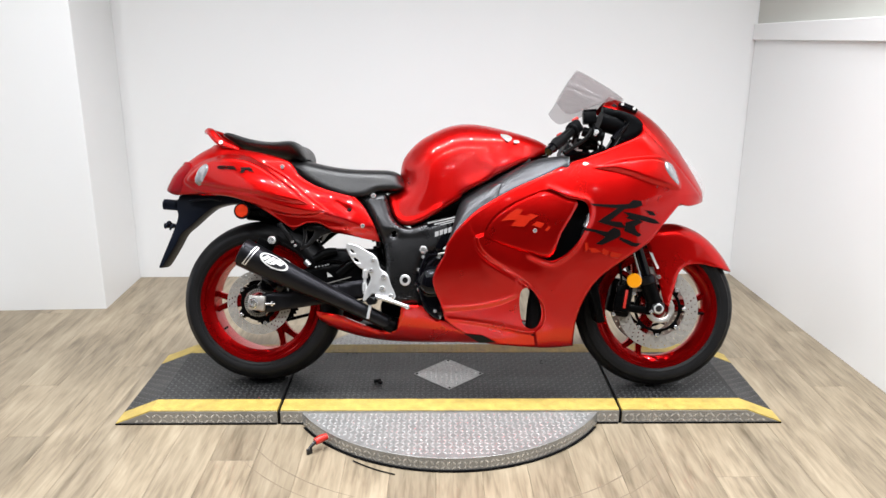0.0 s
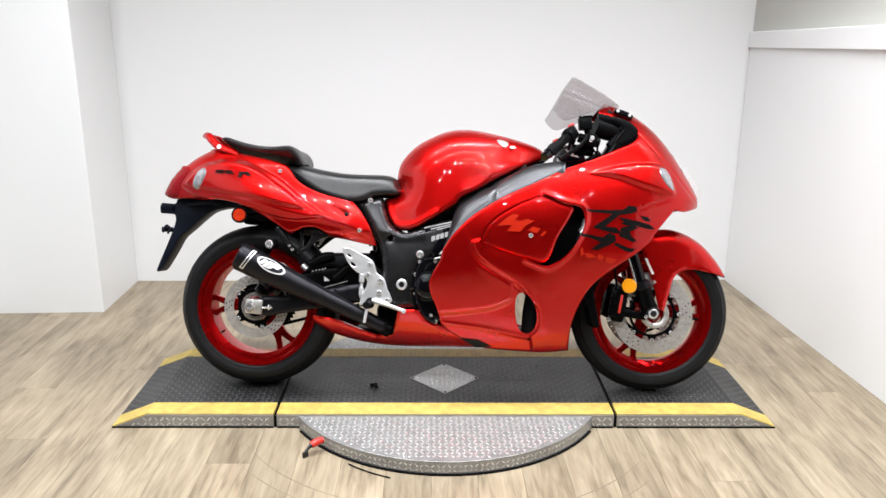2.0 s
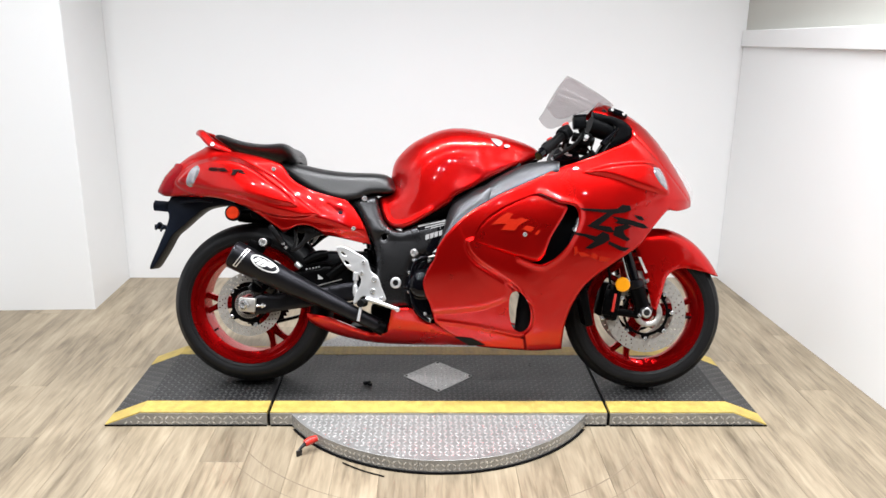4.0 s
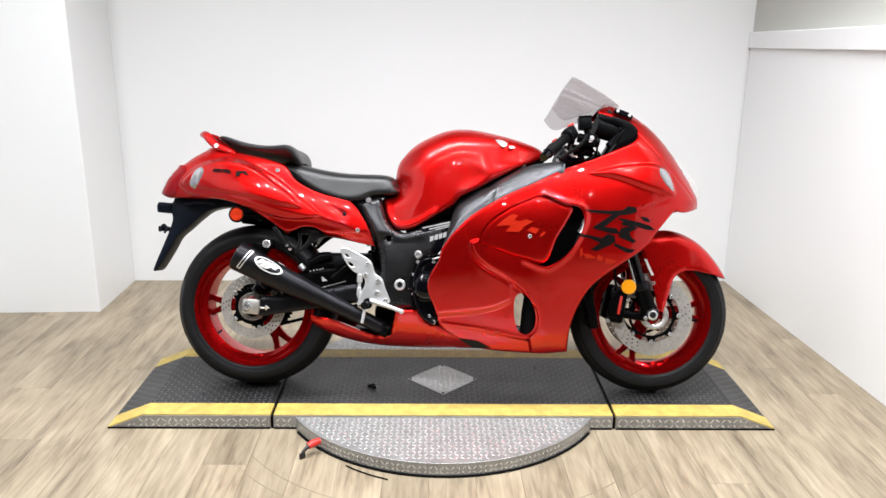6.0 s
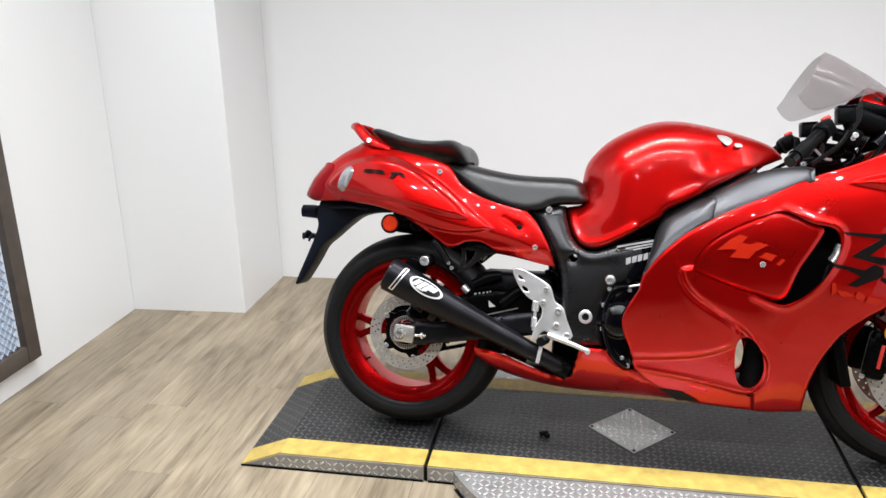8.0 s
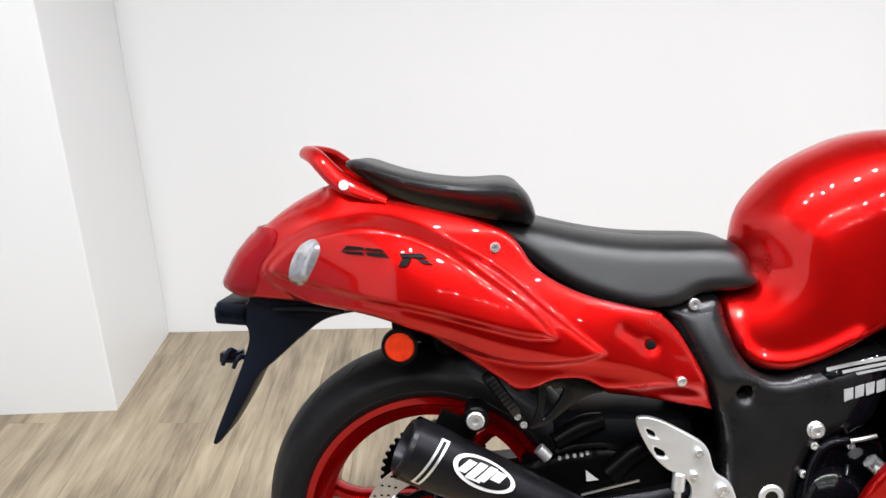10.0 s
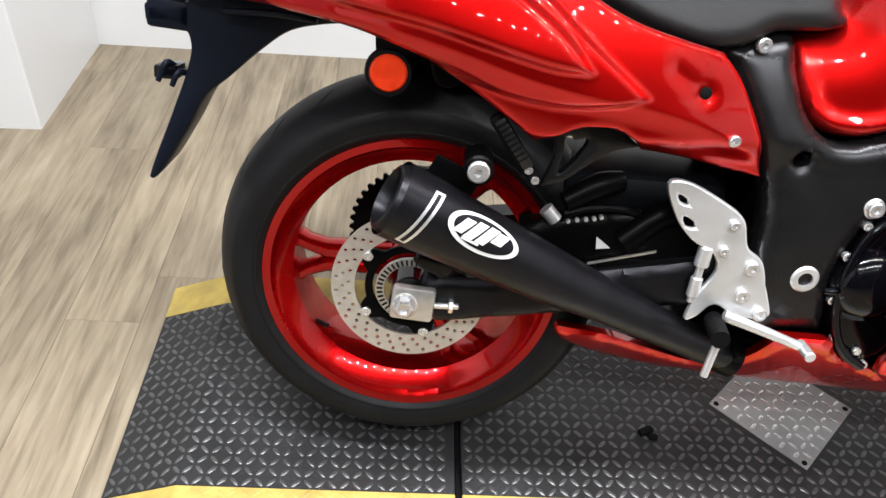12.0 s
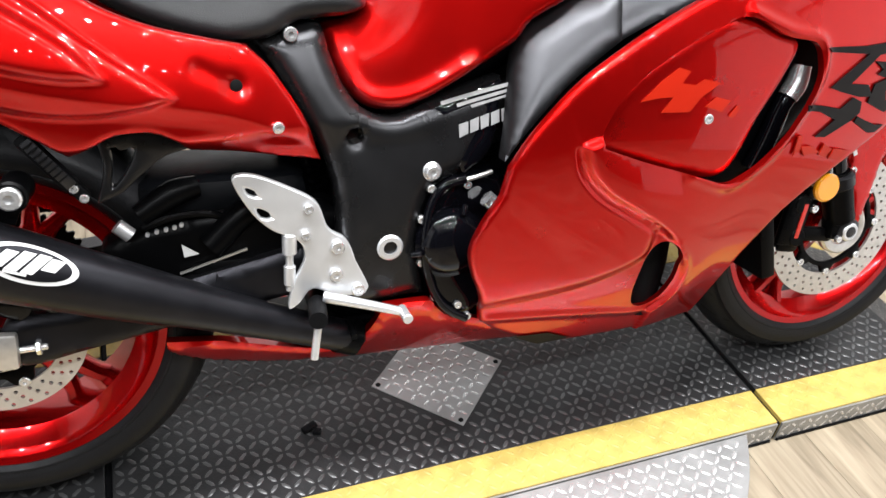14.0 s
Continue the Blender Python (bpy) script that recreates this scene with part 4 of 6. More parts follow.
part("arm_upper", shell([(-0.6, 0.43), (-0.45, 0.47), (-0.3, 0.47), (-0.24, 0.44), (-0.3, 0.37), (-0.5, 0.36)], [(0, 0, 0.122)], thick=0.08, rnd=0.02, drop=0.012), BLACK, bike)

# tail, seats, tank
TAIL = [(-1.1, 0.76, 0.085), (-0.98, 0.8, 0.116), (-0.85, 0.72, 0.15), (-0.9, 0.92, 0.1), (-0.66, 0.83, 0.137), (-0.6, 0.75, 0.162), (-0.4, 0.67, 0.16), (-0.35, 0.61, 0.167), (-0.28, 0.55, 0.16), (-0.7, 0.68, 0.16)]
TAIL_LINE = [(-1.157, 0.758, 1), (-1.148, 0.783, 1), (-1.126, 0.813, 1), (-1.087, 0.849, 1), (-1.042, 0.886, 1), (-0.97, 0.927, 1), 
    (-0.873, 0.912, 2), (-0.804, 0.9), (-0.714, 0.88), (-0.651, 0.859), (-0.627, 0.838), (-0.602, 0.803), (-0.563, 0.775), 
    (-0.508, 0.751), (-0.443, 0.733), (-0.384, 0.719, 2), (-0.352, 0.685), (-0.316, 0.627), (-0.294, 0.579), (-0.283, 0.549, 2), 
    (-0.331, 0.557), (-0.405, 0.573), (-0.467, 0.584, 2), (-0.495, 0.607), (-0.527, 0.62), (-0.566, 0.619), (-0.599, 0.604), 
    (-0.621, 0.591, 2), (-0.643, 0.61), (-0.68, 0.635), (-0.731, 0.667), (-0.799, 0.699), (-0.88, 0.721), (-0.999, 0.73), 
    (-1.1, 0.729), (-1.125, 0.739, 2)]
TAIL_FORM = [([(-1.046, 0.78), (-1.023, 0.817), (-0.981, 0.848), (-0.924, 0.867), (-0.868, 0.874), (-0.804, 0.862), (-0.74, 0.834), 
    (-0.669, 0.786), (-0.604, 0.738), (-0.563, 0.69, 2), (-0.619, 0.694), (-0.69, 0.71), (-0.786, 0.732), (-0.883, 0.746), 
    (-0.965, 0.761)], 0.011, 0.014, 1), ([(-1.064, 0.775), (-1.04, 0.82), (-0.989, 0.856), (-0.928, 0.875), (-0.868, 0.883), (-0.804, 0.872), (-0.74, 0.845), 
    (-0.657, 0.799), (-0.572, 0.73), (-0.481, 0.661, 2), (-0.578, 0.645), (-0.674, 0.656), (-0.778, 0.69), (-0.9, 0.716), 
    (-0.983, 0.73)], 0.009, 0.009, 1), ([(-1.152, 0.739), (-1.099, 0.74), (-0.904, 0.736), (-0.766, 0.714), (-0.632, 0.678), (-0.417, 0.632), (-0.289, 0.562), 
    (-0.331, 0.51), (-0.635, 0.506), (-0.861, 0.59), (-1.109, 0.634)], -0.009, 0.03, 1),
    ([(-0.452, 0.696), (-0.432, 0.684), (-0.41, 0.671)], -0.003, 0.01), ([(-0.408, 0.671), (-0.402, 0.667)], -0.0035, 0.013)]
tail = panel("tail_cowl", TAIL_LINE, TAIL, RED, bike, "", deep=0.07, power=3.2, thick=0.01, g=0.0042, ridges=TAIL_FORM)[0]
panel("tail_light", [(-1.159, 0.758, 1), (-1.128, 0.815, 1), (-1.09, 0.854, 1), (-1.044, 0.855), (-1.039, 0.828), (-1.065, 0.788), (-1.077, 0.739), 
    (-1.113, 0.73)], TAIL, TAIL_RED, tail, "dark red tail light lens", deep=0.07, power=3.2, lift=0.003, thick=0.006, ridges=TAIL_FORM)
panel("turn_signal", [(-1.007, 0.767), (-1.005, 0.798), (-0.988, 0.831), (-0.963, 0.844), (-0.952, 0.826), (-0.967, 0.789), (-0.985, 0.763)], TAIL, LENS, tail, "clear turn signal lens", zero=TAIL_LINE, deep=0.07, power=3.2, lift=0.006, rnd=0.012, drop=0.006, ridges=TAIL_FORM)
for line in ([(-0.907, 0.836, 2), (-0.881, 0.835, 2), (-0.877, 0.831, 2), (-0.915, 0.829, 2)], [(-0.877, 0.834, 2), (-0.851, 0.833, 2), (-0.845, 0.829, 2), (-0.873, 0.83, 2)], [(-0.917, 0.827, 2), (-0.881, 0.827, 2), (-0.878, 0.822, 2), (-0.905, 0.823, 2)], [(-0.875, 0.827, 2), (-0.843, 0.826, 2), (-0.838, 0.82, 2), (-0.872, 0.822, 2)], [(-0.821, 0.827, 2), (-0.784, 0.827, 2), (-0.776, 0.821, 2), (-0.818, 0.821, 2)], [(-0.816, 0.819, 2), (-0.802, 0.819, 2), (-0.809, 0.807, 2), (-0.822, 0.807, 2)], [(-0.794, 0.819, 2), (-0.778, 0.817, 2), (-0.767, 0.811, 2), (-0.784, 0.812, 2)]):
    panel("decal_bar", line, TAIL, DECAL_BLACK, tail, zero=TAIL_LINE, g=0.005, deep=0.07, power=3.2, lift=0.004, thick=0.004, drop=0, ridges=TAIL_FORM)
# solid dark discs give the holes their shade
for c in ((-0.404, -0.159, 0.669),):
    for s in (-1, 1):
        part("fastener_hole", lathe([(0, -0.002), (0.0065, -0.002), (0.0085, -0.001), (0.0085, 0.004), (0, 0.004)], 20, False, Matrix.Translation((c[0], s * -c[1], c[2]))), GAPMAT, tail, "dark disc for the shade in a fastener hole")
for c in ((-0.666, -0.140, 0.833), (-0.351, -0.167, 0.609)):
    for s in (-1, 1):
        part("fastener", bolt((c[0], s * -c[1], c[2]), 0.0085, 0.005, s), CHROME, tail, "bright fastener")
r0, r1, r2 = Vector((-0.843, -0.108, 0.905)), Vector((-0.918, -0.105, 0.935)), Vector((-0.971, -0.075, 0.979))
rail = part("grab_rail", tube([r0, r1, r2, (r2.x - 0.035, 0, r2.z + 0.012), (r2.x, -r2.y, r2.z), (r1.x, -r1.y, r1.z), (r0.x, -r0.y, r0.z)], [0.008, 0.018, 0.016, 0.013, 0.016, 0.018, 0.008], 14, 8, True, 0.7), RED, bike, "red passenger grab rail")
for s in (-1, 1):
    part("rail_bolt", bolt((r1.x + 0.005, s * 0.118, r1.z - 0.004), 0.009, 0.005, s), CHROME, rail)
panel("rear_seat", [(-0.923, 0.971, 1), (-0.902, 0.982, 1), (-0.861, 0.967, 1), (-0.792, 0.947, 1), (-0.701, 0.936, 1), (-0.644, 0.941, 1), 
    (-0.614, 0.935, 1), (-0.596, 0.913, 1), (-0.586, 0.879, 3), (-0.605, 0.86), (-0.649, 0.869), (-0.715, 0.879), (-0.781, 0.891), 
    (-0.843, 0.913, 2)], [(-0.9, 0.95, 0.1), (-0.6, 0.88, 0.125), (-0.75, 0.92, 0.12)], SEAT, bike, "black vinyl passenger seat", g=0.006, deep=0.045, power=3.6, thick=0.05, rnd=0.02, drop=0.014)
panel("front_seat", [(-0.658, 0.867, 1), (-0.609, 0.874, 1), (-0.54, 0.857, 1), (-0.45, 0.84, 1), (-0.359, 0.834, 1), (-0.269, 0.835, 1), 
    (-0.229, 0.826, 1), (-0.208, 0.808, 1), (-0.201, 0.788, 3), (-0.2, 0.759), (-0.232, 0.748), (-0.297, 0.743), (-0.34, 0.723), 
    (-0.394, 0.716), (-0.448, 0.726), (-0.514, 0.75), (-0.573, 0.786), (-0.622, 0.826, 2)], [(-0.62, 0.84, 0.13), (-0.4, 0.76, 0.142), (-0.2, 0.78, 0.11), (-0.35, 0.8, 0.138)], SEAT, bike, "black vinyl rider seat", g=0.007, deep=0.055, power=3.4, thick=0.06, rnd=0.03, drop=0.022)
TANK = [(-0.2, 0.8, 0.11), (-0.17, 0.62, 0.148), (0.0, 0.9, 0.165), (0.03, 0.72, 0.172), (0.2, 0.88, 0.155), (0.35, 0.9, 0.09), (0.1, 0.76, 0.175), (0.15, 0.95, 0.15), (-0.08, 0.7, 0.16)]
TANK_LINE = [(-0.224, 0.792, 1), (-0.218, 0.871, 1), (-0.192, 0.909, 1), (-0.148, 0.957, 1), (-0.092, 0.986, 1), (-0.037, 1.011, 1), 
    (0.03, 1.023, 1), (0.108, 1.017, 1), (0.22, 0.991, 1), (0.308, 0.965, 1), (0.364, 0.936, 1), (0.375, 0.912, 3), (0.281, 0.867), 
    (0.174, 0.813), (0.111, 0.776), (0.038, 0.738), (0.013, 0.709), (-0.056, 0.666), (-0.131, 0.623), (-0.174, 0.611), (-0.212, 0.619), 
    (-0.241, 0.652), (-0.258, 0.696), (-0.264, 0.738, 2), (-0.212, 0.752)]
tank = panel("fuel_tank", TANK_LINE, TANK, RED, bike, "", g=0.007, deep=0.13, power=2.1, thick=0.03, rnd=0.016, drop=0.012, ridges=[([(-0.248, 0.724), (-0.237, 0.674), (-0.213, 0.637), (-0.175, 0.628), (-0.12, 0.642), (-0.056, 0.679)], 0.008, 0.01), ([(0.135, 0.855), (0.144, 0.817), (0.115, 0.78), (0.069, 0.758)], 0.005, 0.026), ([(0.162, 0.898), (0.237, 0.912), (0.313, 0.902)], -0.012, 0.04)])[0]
panel("badge", [(0.172, 0.967), (0.2, 0.966), (0.217, 0.952), (0.202, 0.936), (0.181, 0.95)], TANK, DISC, tank, "small silver tank badge", zero=TANK_LINE, deep=0.13, power=2.1, lift=0.003, thick=0.002, drop=0)
panel("badge", [(0.222, 0.943), (0.241, 0.944), (0.247, 0.936), (0.226, 0.931)], TANK, DISC, tank, "small silver tank badge", zero=TANK_LINE, deep=0.13, power=2.1, lift=0.003, thick=0.002, drop=0)

# dark filler bars, added to close the bright gap under the tank
for s in (-1, 1):
    p0, p1, p2 = [Vector((q[0], s * 0.085, q[2])) for q in ((-0.180, -0.085, 0.635), (0.025, -0.085, 0.720), (0.294, -0.085, 0.852))]
    part("tank_rail", tube([p0, p1, p2], [0.05, 0.05, 0.035], 14), PLASTIC, bike, "black filler bar added under the tank")

# frame and engine
FRAME = [(-0.3, 0.73, 0.105), (-0.23, 0.58, 0.155), (-0.18, 0.41, 0.16), (-0.1, 0.6, 0.15), (0.0, 0.65, 0.155), (-0.25, 0.32, 0.158), (-0.2, 0.3, 0.158)]
hole = (-0.232, -0.155, 0.580)
frame_part = panel("main_frame", [(-0.371, 0.72, 2), (-0.321, 0.736), (-0.273, 0.739), (-0.26, 0.694), (-0.242, 0.646), (-0.213, 0.614), (-0.172, 0.602), 
    (-0.11, 0.624), (-0.036, 0.646), (0.0, 0.655, 2), (-0.009, 0.589), (-0.03, 0.557), (-0.05, 0.518, 2), (-0.107, 0.492), 
    (-0.128, 0.449), (-0.137, 0.396), (-0.126, 0.343), (-0.122, 0.307, 2), (-0.2, 0.306), (-0.259, 0.316), (-0.268, 0.384), 
    (-0.261, 0.426), (-0.262, 0.49), (-0.272, 0.543), (-0.291, 0.585), (-0.32, 0.639), (-0.346, 0.687)], FRAME, FRAMEMAT, bike, "satin black aluminium frame", g=0.006, thick=0.035, rnd=0.01, drop=0.006, lift=-0.006, holes=[ring_outline((hole[0], hole[2]), 0.0125, 20)], ridges=[([(-0.371, 0.72, 2), (-0.321, 0.736), (-0.273, 0.739), (-0.26, 0.694), (-0.242, 0.646), (-0.213, 0.614), (-0.172, 0.602), 
    (-0.11, 0.624), (-0.036, 0.646), (0.0, 0.655, 2), (-0.009, 0.589), (-0.03, 0.557), (-0.05, 0.518, 2), (-0.107, 0.492), 
    (-0.128, 0.449), (-0.137, 0.396), (-0.126, 0.343), (-0.122, 0.307, 2), (-0.2, 0.306), (-0.259, 0.316), (-0.268, 0.384), 
    (-0.261, 0.426), (-0.262, 0.49), (-0.272, 0.543), (-0.291, 0.585), (-0.32, 0.639), (-0.346, 0.687)], 0.013, 0.03, 1)])[0]
panel("frame_cover", [(-0.11, 0.615, 2), (-0.004, 0.65, 2), (-0.021, 0.552), (-0.065, 0.51, 2)], FRAME, GLOSS, frame_part, "black cover with caution labels", lift=0.006, thick=0.02)
for line in ([(-0.103, 0.624, 2), (0.018, 0.65, 2), (0.02, 0.645, 2), (-0.102, 0.618, 2)], [(-0.077, 0.619, 2), (0.013, 0.64, 2), (0.015, 0.636, 2), (-0.076, 0.614, 2)], [(-0.055, 0.616, 2), (0.004, 0.63, 2), (0.005, 0.627, 2), (-0.053, 0.612, 2)], [(-0.074, 0.588, 2), (-0.059, 0.592, 2), (-0.059, 0.574, 2), (-0.073, 0.568, 2)], [(-0.056, 0.593, 2), (-0.042, 0.598, 2), (-0.043, 0.579, 2), (-0.056, 0.574, 2)], [(-0.04, 0.598, 2), (-0.026, 0.603, 2), (-0.027, 0.584, 2), (-0.039, 0.579, 2)], [(-0.023, 0.603, 2), (-0.01, 0.608, 2), (-0.01, 0.589, 2), (-0.023, 0.584, 2)], [(-0.007, 0.608, 2), (0.008, 0.613, 2), (0.007, 0.594, 2), (-0.006, 0.589, 2)]):
    panel("label_bar", line, FRAME, LABEL, frame_part, g=0.004, lift=0.0085, thick=0.001, drop=0, both=False)
c = (-0.184, -0.164, 0.404)
part("pivot_nut", rod((c[0], c[1] - 0.01, c[2]), (c[0], c[1] + 0.02, c[2]), 0.021, hollow=0.011), SILVER, frame_part, "bright swingarm pivot nut")
c = (-0.116, -0.163, 0.519)
part("frame_bolt", merge(rod((c[0], c[1] - 0.006, c[2]), (c[0], c[1] + 0.012, c[2]), 0.0155), rod((c[0], c[1] - 0.014, c[2]), (c[0], c[1], c[2]), 0.0115, hollow=0.005)), CHROME, frame_part)
c = (-0.184, -0.164, 0.404)
part("pivot_bore", rod((c[0], c[1] - 0.0035, c[2]), (c[0], c[1] + 0.004, c[2]), 0.0105, n=6), GAPMAT, frame_part)
c = (-0.317, -0.112, 0.726)
part("seat_bolt", bolt(c, 0.0105, 0.008), CHROME, frame_part)
part("crankcase", box((0.02, 0, 0.4), (0.4, 0.22, 0.24), 0.03), BLACK, bike, "black engine crankcase")
part("cylinder_block", box((0.17, 0, 0.52), (0.26, 0.3, 0.2), 0.03, (0, 25, 0)), BLACK, bike)
part("oil_pan", box((-0.08, 0, 0.27), (0.42, 0.16, 0.11), 0.02), BLACK, bike)
part("gearbox", box((-0.17, 0, 0.44), (0.16, 0.2, 0.22), 0.02), BLACK, bike)
part("linkage_housing", box((-0.42, 0, 0.455), (0.26, 0.2, 0.13), 0.03), PLASTIC, bike)
c = Vector((-0.377, -0.050, 0.700))
part("seat_base", box((c.x, 0, c.z), (0.16, 0.19, 0.1), 0.02), PLASTIC, bike)
# dark block added below the seat to close the see-through gap
part("battery_tray", box((-0.42, 0, 0.63), (0.3, 0.18, 0.08), 0.03), PLASTIC, bike)
clutch = panel("clutch_cover", [(-0.05, 0.518, 2), (0.009, 0.502), (0.023, 0.431), (0.012, 0.346), (-0.009, 0.283), (-0.038, 0.263), (-0.055, 0.257), 
    (-0.082, 0.267), (-0.104, 0.292), (-0.119, 0.323), (-0.135, 0.386), (-0.129, 0.439), (-0.113, 0.481), (-0.086, 0.509)], [(-0.1, 0.42, 0.165), (-0.05, 0.5, 0.155), (-0.07, 0.28, 0.165)], GLOSS, bike, "glossy black engine cover", thick=0.06, rnd=0.03, drop=0.022, both=False)[0]
for c in ((-0.117, -0.165, 0.492), (-0.132, -0.165, 0.443), (-0.133, -0.165, 0.371), (-0.110, -0.165, 0.308), (-0.070, -0.165, 0.288), (-0.053, -0.165, 0.265), (-0.058, -0.165, 0.493)):
    part("cover_bolt", bolt(c, 0.0065, 0.006), CHROME, clutch)

part("cover_ridge", tube([(-0.062, -0.168, 0.503), (-0.1, -0.17, 0.493), (-0.122, -0.172, 0.455), (-0.128, -0.172, 0.385), (-0.115, -0.171, 0.325), (-0.09, -0.17, 0.285), (-0.055, -0.168, 0.262)], 0.0075, 10), GLOSS, clutch, "raised rim of the engine cover")
part("hose_clamp", merge(tube([(-0.028, -0.172, 0.47), (-0.008, -0.172, 0.452)], 0.013, 14), rod((-0.02, -0.19, 0.458), (-0.02, -0.17, 0.458), 0.006)), CHROME, clutch, "bright hose clamp")
part("cover_lead", tube([(-0.07, -0.168, 0.5), (-0.045, -0.175, 0.507), (-0.02, -0.172, 0.512)], 0.0035, 8), DISC, clutch)
c = (-0.085, -0.175, 0.399)
part("cover_dome", lathe([(0.0, -0.016), (0.02, -0.0155), (0.036, -0.012), (0.048, -0.004), (0.052, 0.004), (0.058, 0.006), (0.058, 0.02), (0, 0.02)], 44, False, Matrix.Translation(c)), GLOSS, clutch, "glossy black clutch dome")
for k in range(3):
    a = radians(70 + 120 * k)
    part("cover_rib", rod((c[0] + 0.05 * math.cos(a), c[1] - 0.004, c[2] + 0.05 * math.sin(a)), (c[0] + 0.066 * math.cos(a), c[1] + 0.004, c[2] + 0.066 * math.sin(a)), 0.005), GLOSS, clutch)

# foot controls
HOLES = [[(-0.395, 0.52), (-0.382, 0.514), (-0.377, 0.505), (-0.39, 0.509)], [(-0.381, 0.488), (-0.364, 0.48), (-0.36, 0.471), (-0.375, 0.473)]]
bracket = part("footrest_bracket", slab([(-0.412, 0.534), (-0.384, 0.539), (-0.33, 0.514), (-0.294, 0.489), (-0.278, 0.447), (-0.252, 0.426), (-0.235, 0.384), 
    (-0.219, 0.342), (-0.225, 0.332), (-0.268, 0.335), (-0.306, 0.351), (-0.327, 0.33), (-0.344, 0.323), (-0.336, 0.362), 
    (-0.316, 0.404), (-0.325, 0.432), (-0.361, 0.452), (-0.39, 0.484)], -0.172, -0.16, 0.003, HOLES), SILVER, bike, "silver cast footrest bracket", False)
for c in ((-0.266, -0.172, 0.416), (-0.270, -0.172, 0.371), (-0.237, -0.172, 0.342), (-0.313, -0.172, 0.440), (-0.307, -0.172, 0.481)):
    part("bracket_bolt", bolt(c, 0.0105 if c[2] < 0.42 else 0.007, 0.008), CHROME, bracket)
c = Vector((-0.301, -0.200, 0.326))
part("foot_peg", tube([c + Vector((0, 0.03, 0)), c + Vector((-0.004, -0.005, 0.0)), c + Vector((-0.008, -0.034, 0.0))], [0.014, 0.0145, 0.014], 14), RUBBER, bracket, "black rubber foot peg")
part("peg_feeler", rod(c + Vector((-0.006, -0.022, -0.008)), c + Vector((-0.016, -0.028, -0.066)), 0.006), SILVER, bracket)
p0, p1 = Vector((-0.293, -0.185, 0.342)), Vector((-0.171, -0.200, 0.305))
part("brake_pedal", merge(tube([p0, (p0 + p1) / 2 + Vector((0, -0.004, 0.002)), p1], [0.009, 0.008, 0.007], 10), rod(p1 + Vector((0.0, -0.03, 0)), p1 + Vector((0, 0.012, 0)), 0.008)), SILVER, bracket, "silver brake pedal")
c0, c1 = Vector((-0.336, -0.165, 0.442)), Vector((-0.340, -0.165, 0.351))
part("brake_cylinder", merge(rod(c0, c0 + (c1 - c0) * 0.35, 0.011), rod(c0 + (c1 - c0) * 0.3, c1, 0.006), rod(c0 + (c1 - c0) * 0.55, c0 + (c1 - c0) * 0.9, 0.009)), SILVER, bracket, "rear brake master cylinder")
peg0, peg1 = Vector((-0.660, -0.190, 0.611)), Vector((-0.616, -0.185, 0.552))
way = (peg1 - peg0).normalized()
tilt = math.degrees(math.atan2(-way.z, way.x))
peg = part("passenger_peg", merge(box((peg0 + peg1) / 2, ((peg1 - peg0).length + 0.016, 0.02, 0.021), 0.005, (0, tilt, 0)), box(peg1 + way * 0.014, (0.03, 0.014, 0.018), 0.004, (0, tilt, 0))), RUBBER, bike, "folded black passenger peg")
part("peg_pad", box((peg0 + peg1) / 2 + Vector((0.003, -0.0105, 0.0)), ((peg1 - peg0).length + 0.004, 0.004, 0.015), 0.0015, (0, tilt, 0)), TRIM, peg, "grey ribbed rubber pad")
for k in range(9):
    part("pad_rib", box(peg0 + (peg1 - peg0) * (k + 0.5) / 9 + Vector((0.003, -0.013, 0)), (0.0028, 0.003, 0.0145), 0.0008, (0, tilt, 0)), RUBBER, peg)
for q in (peg1 + way * 0.008, peg1 + way * 0.026):
    part("peg_bolt", bolt((q.x, q.y - 0.008, q.z), 0.006, 0.005), CHROME, peg)
for s in (-1, 1):
    part("peg_hanger", slab([(-0.589, 0.515, 2), (-0.575, 0.563), (-0.578, 0.599), (-0.57, 0.611), (-0.54, 0.618), (-0.504, 0.613), (-0.462, 0.583, 2), 
    (-0.497, 0.573), (-0.529, 0.55), (-0.557, 0.527)], s * 0.15, s * 0.172, 0.004, [[(-0.567, 0.536), (-0.563, 0.568), (-0.564, 0.59), (-0.556, 0.591), (-0.552, 0.585), (-0.533, 0.588), (-0.545, 0.56)]]), FRAMEMAT, bike, "black cast passenger peg hanger")

# rear fender and plate holder
holder = part("fender_bracket", merge(slab([(-1.173, 0.707, 2), (-1.111, 0.712), (-1.1, 0.73), (-0.986, 0.731), (-0.873, 0.728), (-0.85, 0.701), (-0.906, 0.696), 
    (-0.963, 0.682), (-1.007, 0.65), (-1.052, 0.609), (-1.092, 0.573), (-1.119, 0.523), (-1.163, 0.45), (-1.181, 0.439), 
    (-1.174, 0.466), (-1.142, 0.545), (-1.116, 0.613), (-1.108, 0.653), (-1.122, 0.676), (-1.172, 0.679, 2)], -0.05, 0.05, 0.006)), FENDER, bike, "black plastic rear fender and plate bracket")
c = (-1.145, -0.040, 0.609)
part("plate_lamp", merge(box((c[0], -0.03, c[2]), (0.035, 0.05, 0.02), 0.004), box((c[0] - 0.012, -0.03, c[2] + 0.004), (0.01, 0.04, 0.012), 0.002)), GLOSS, holder, "small plate lamp")
c = (-0.822, -0.134, 0.665)
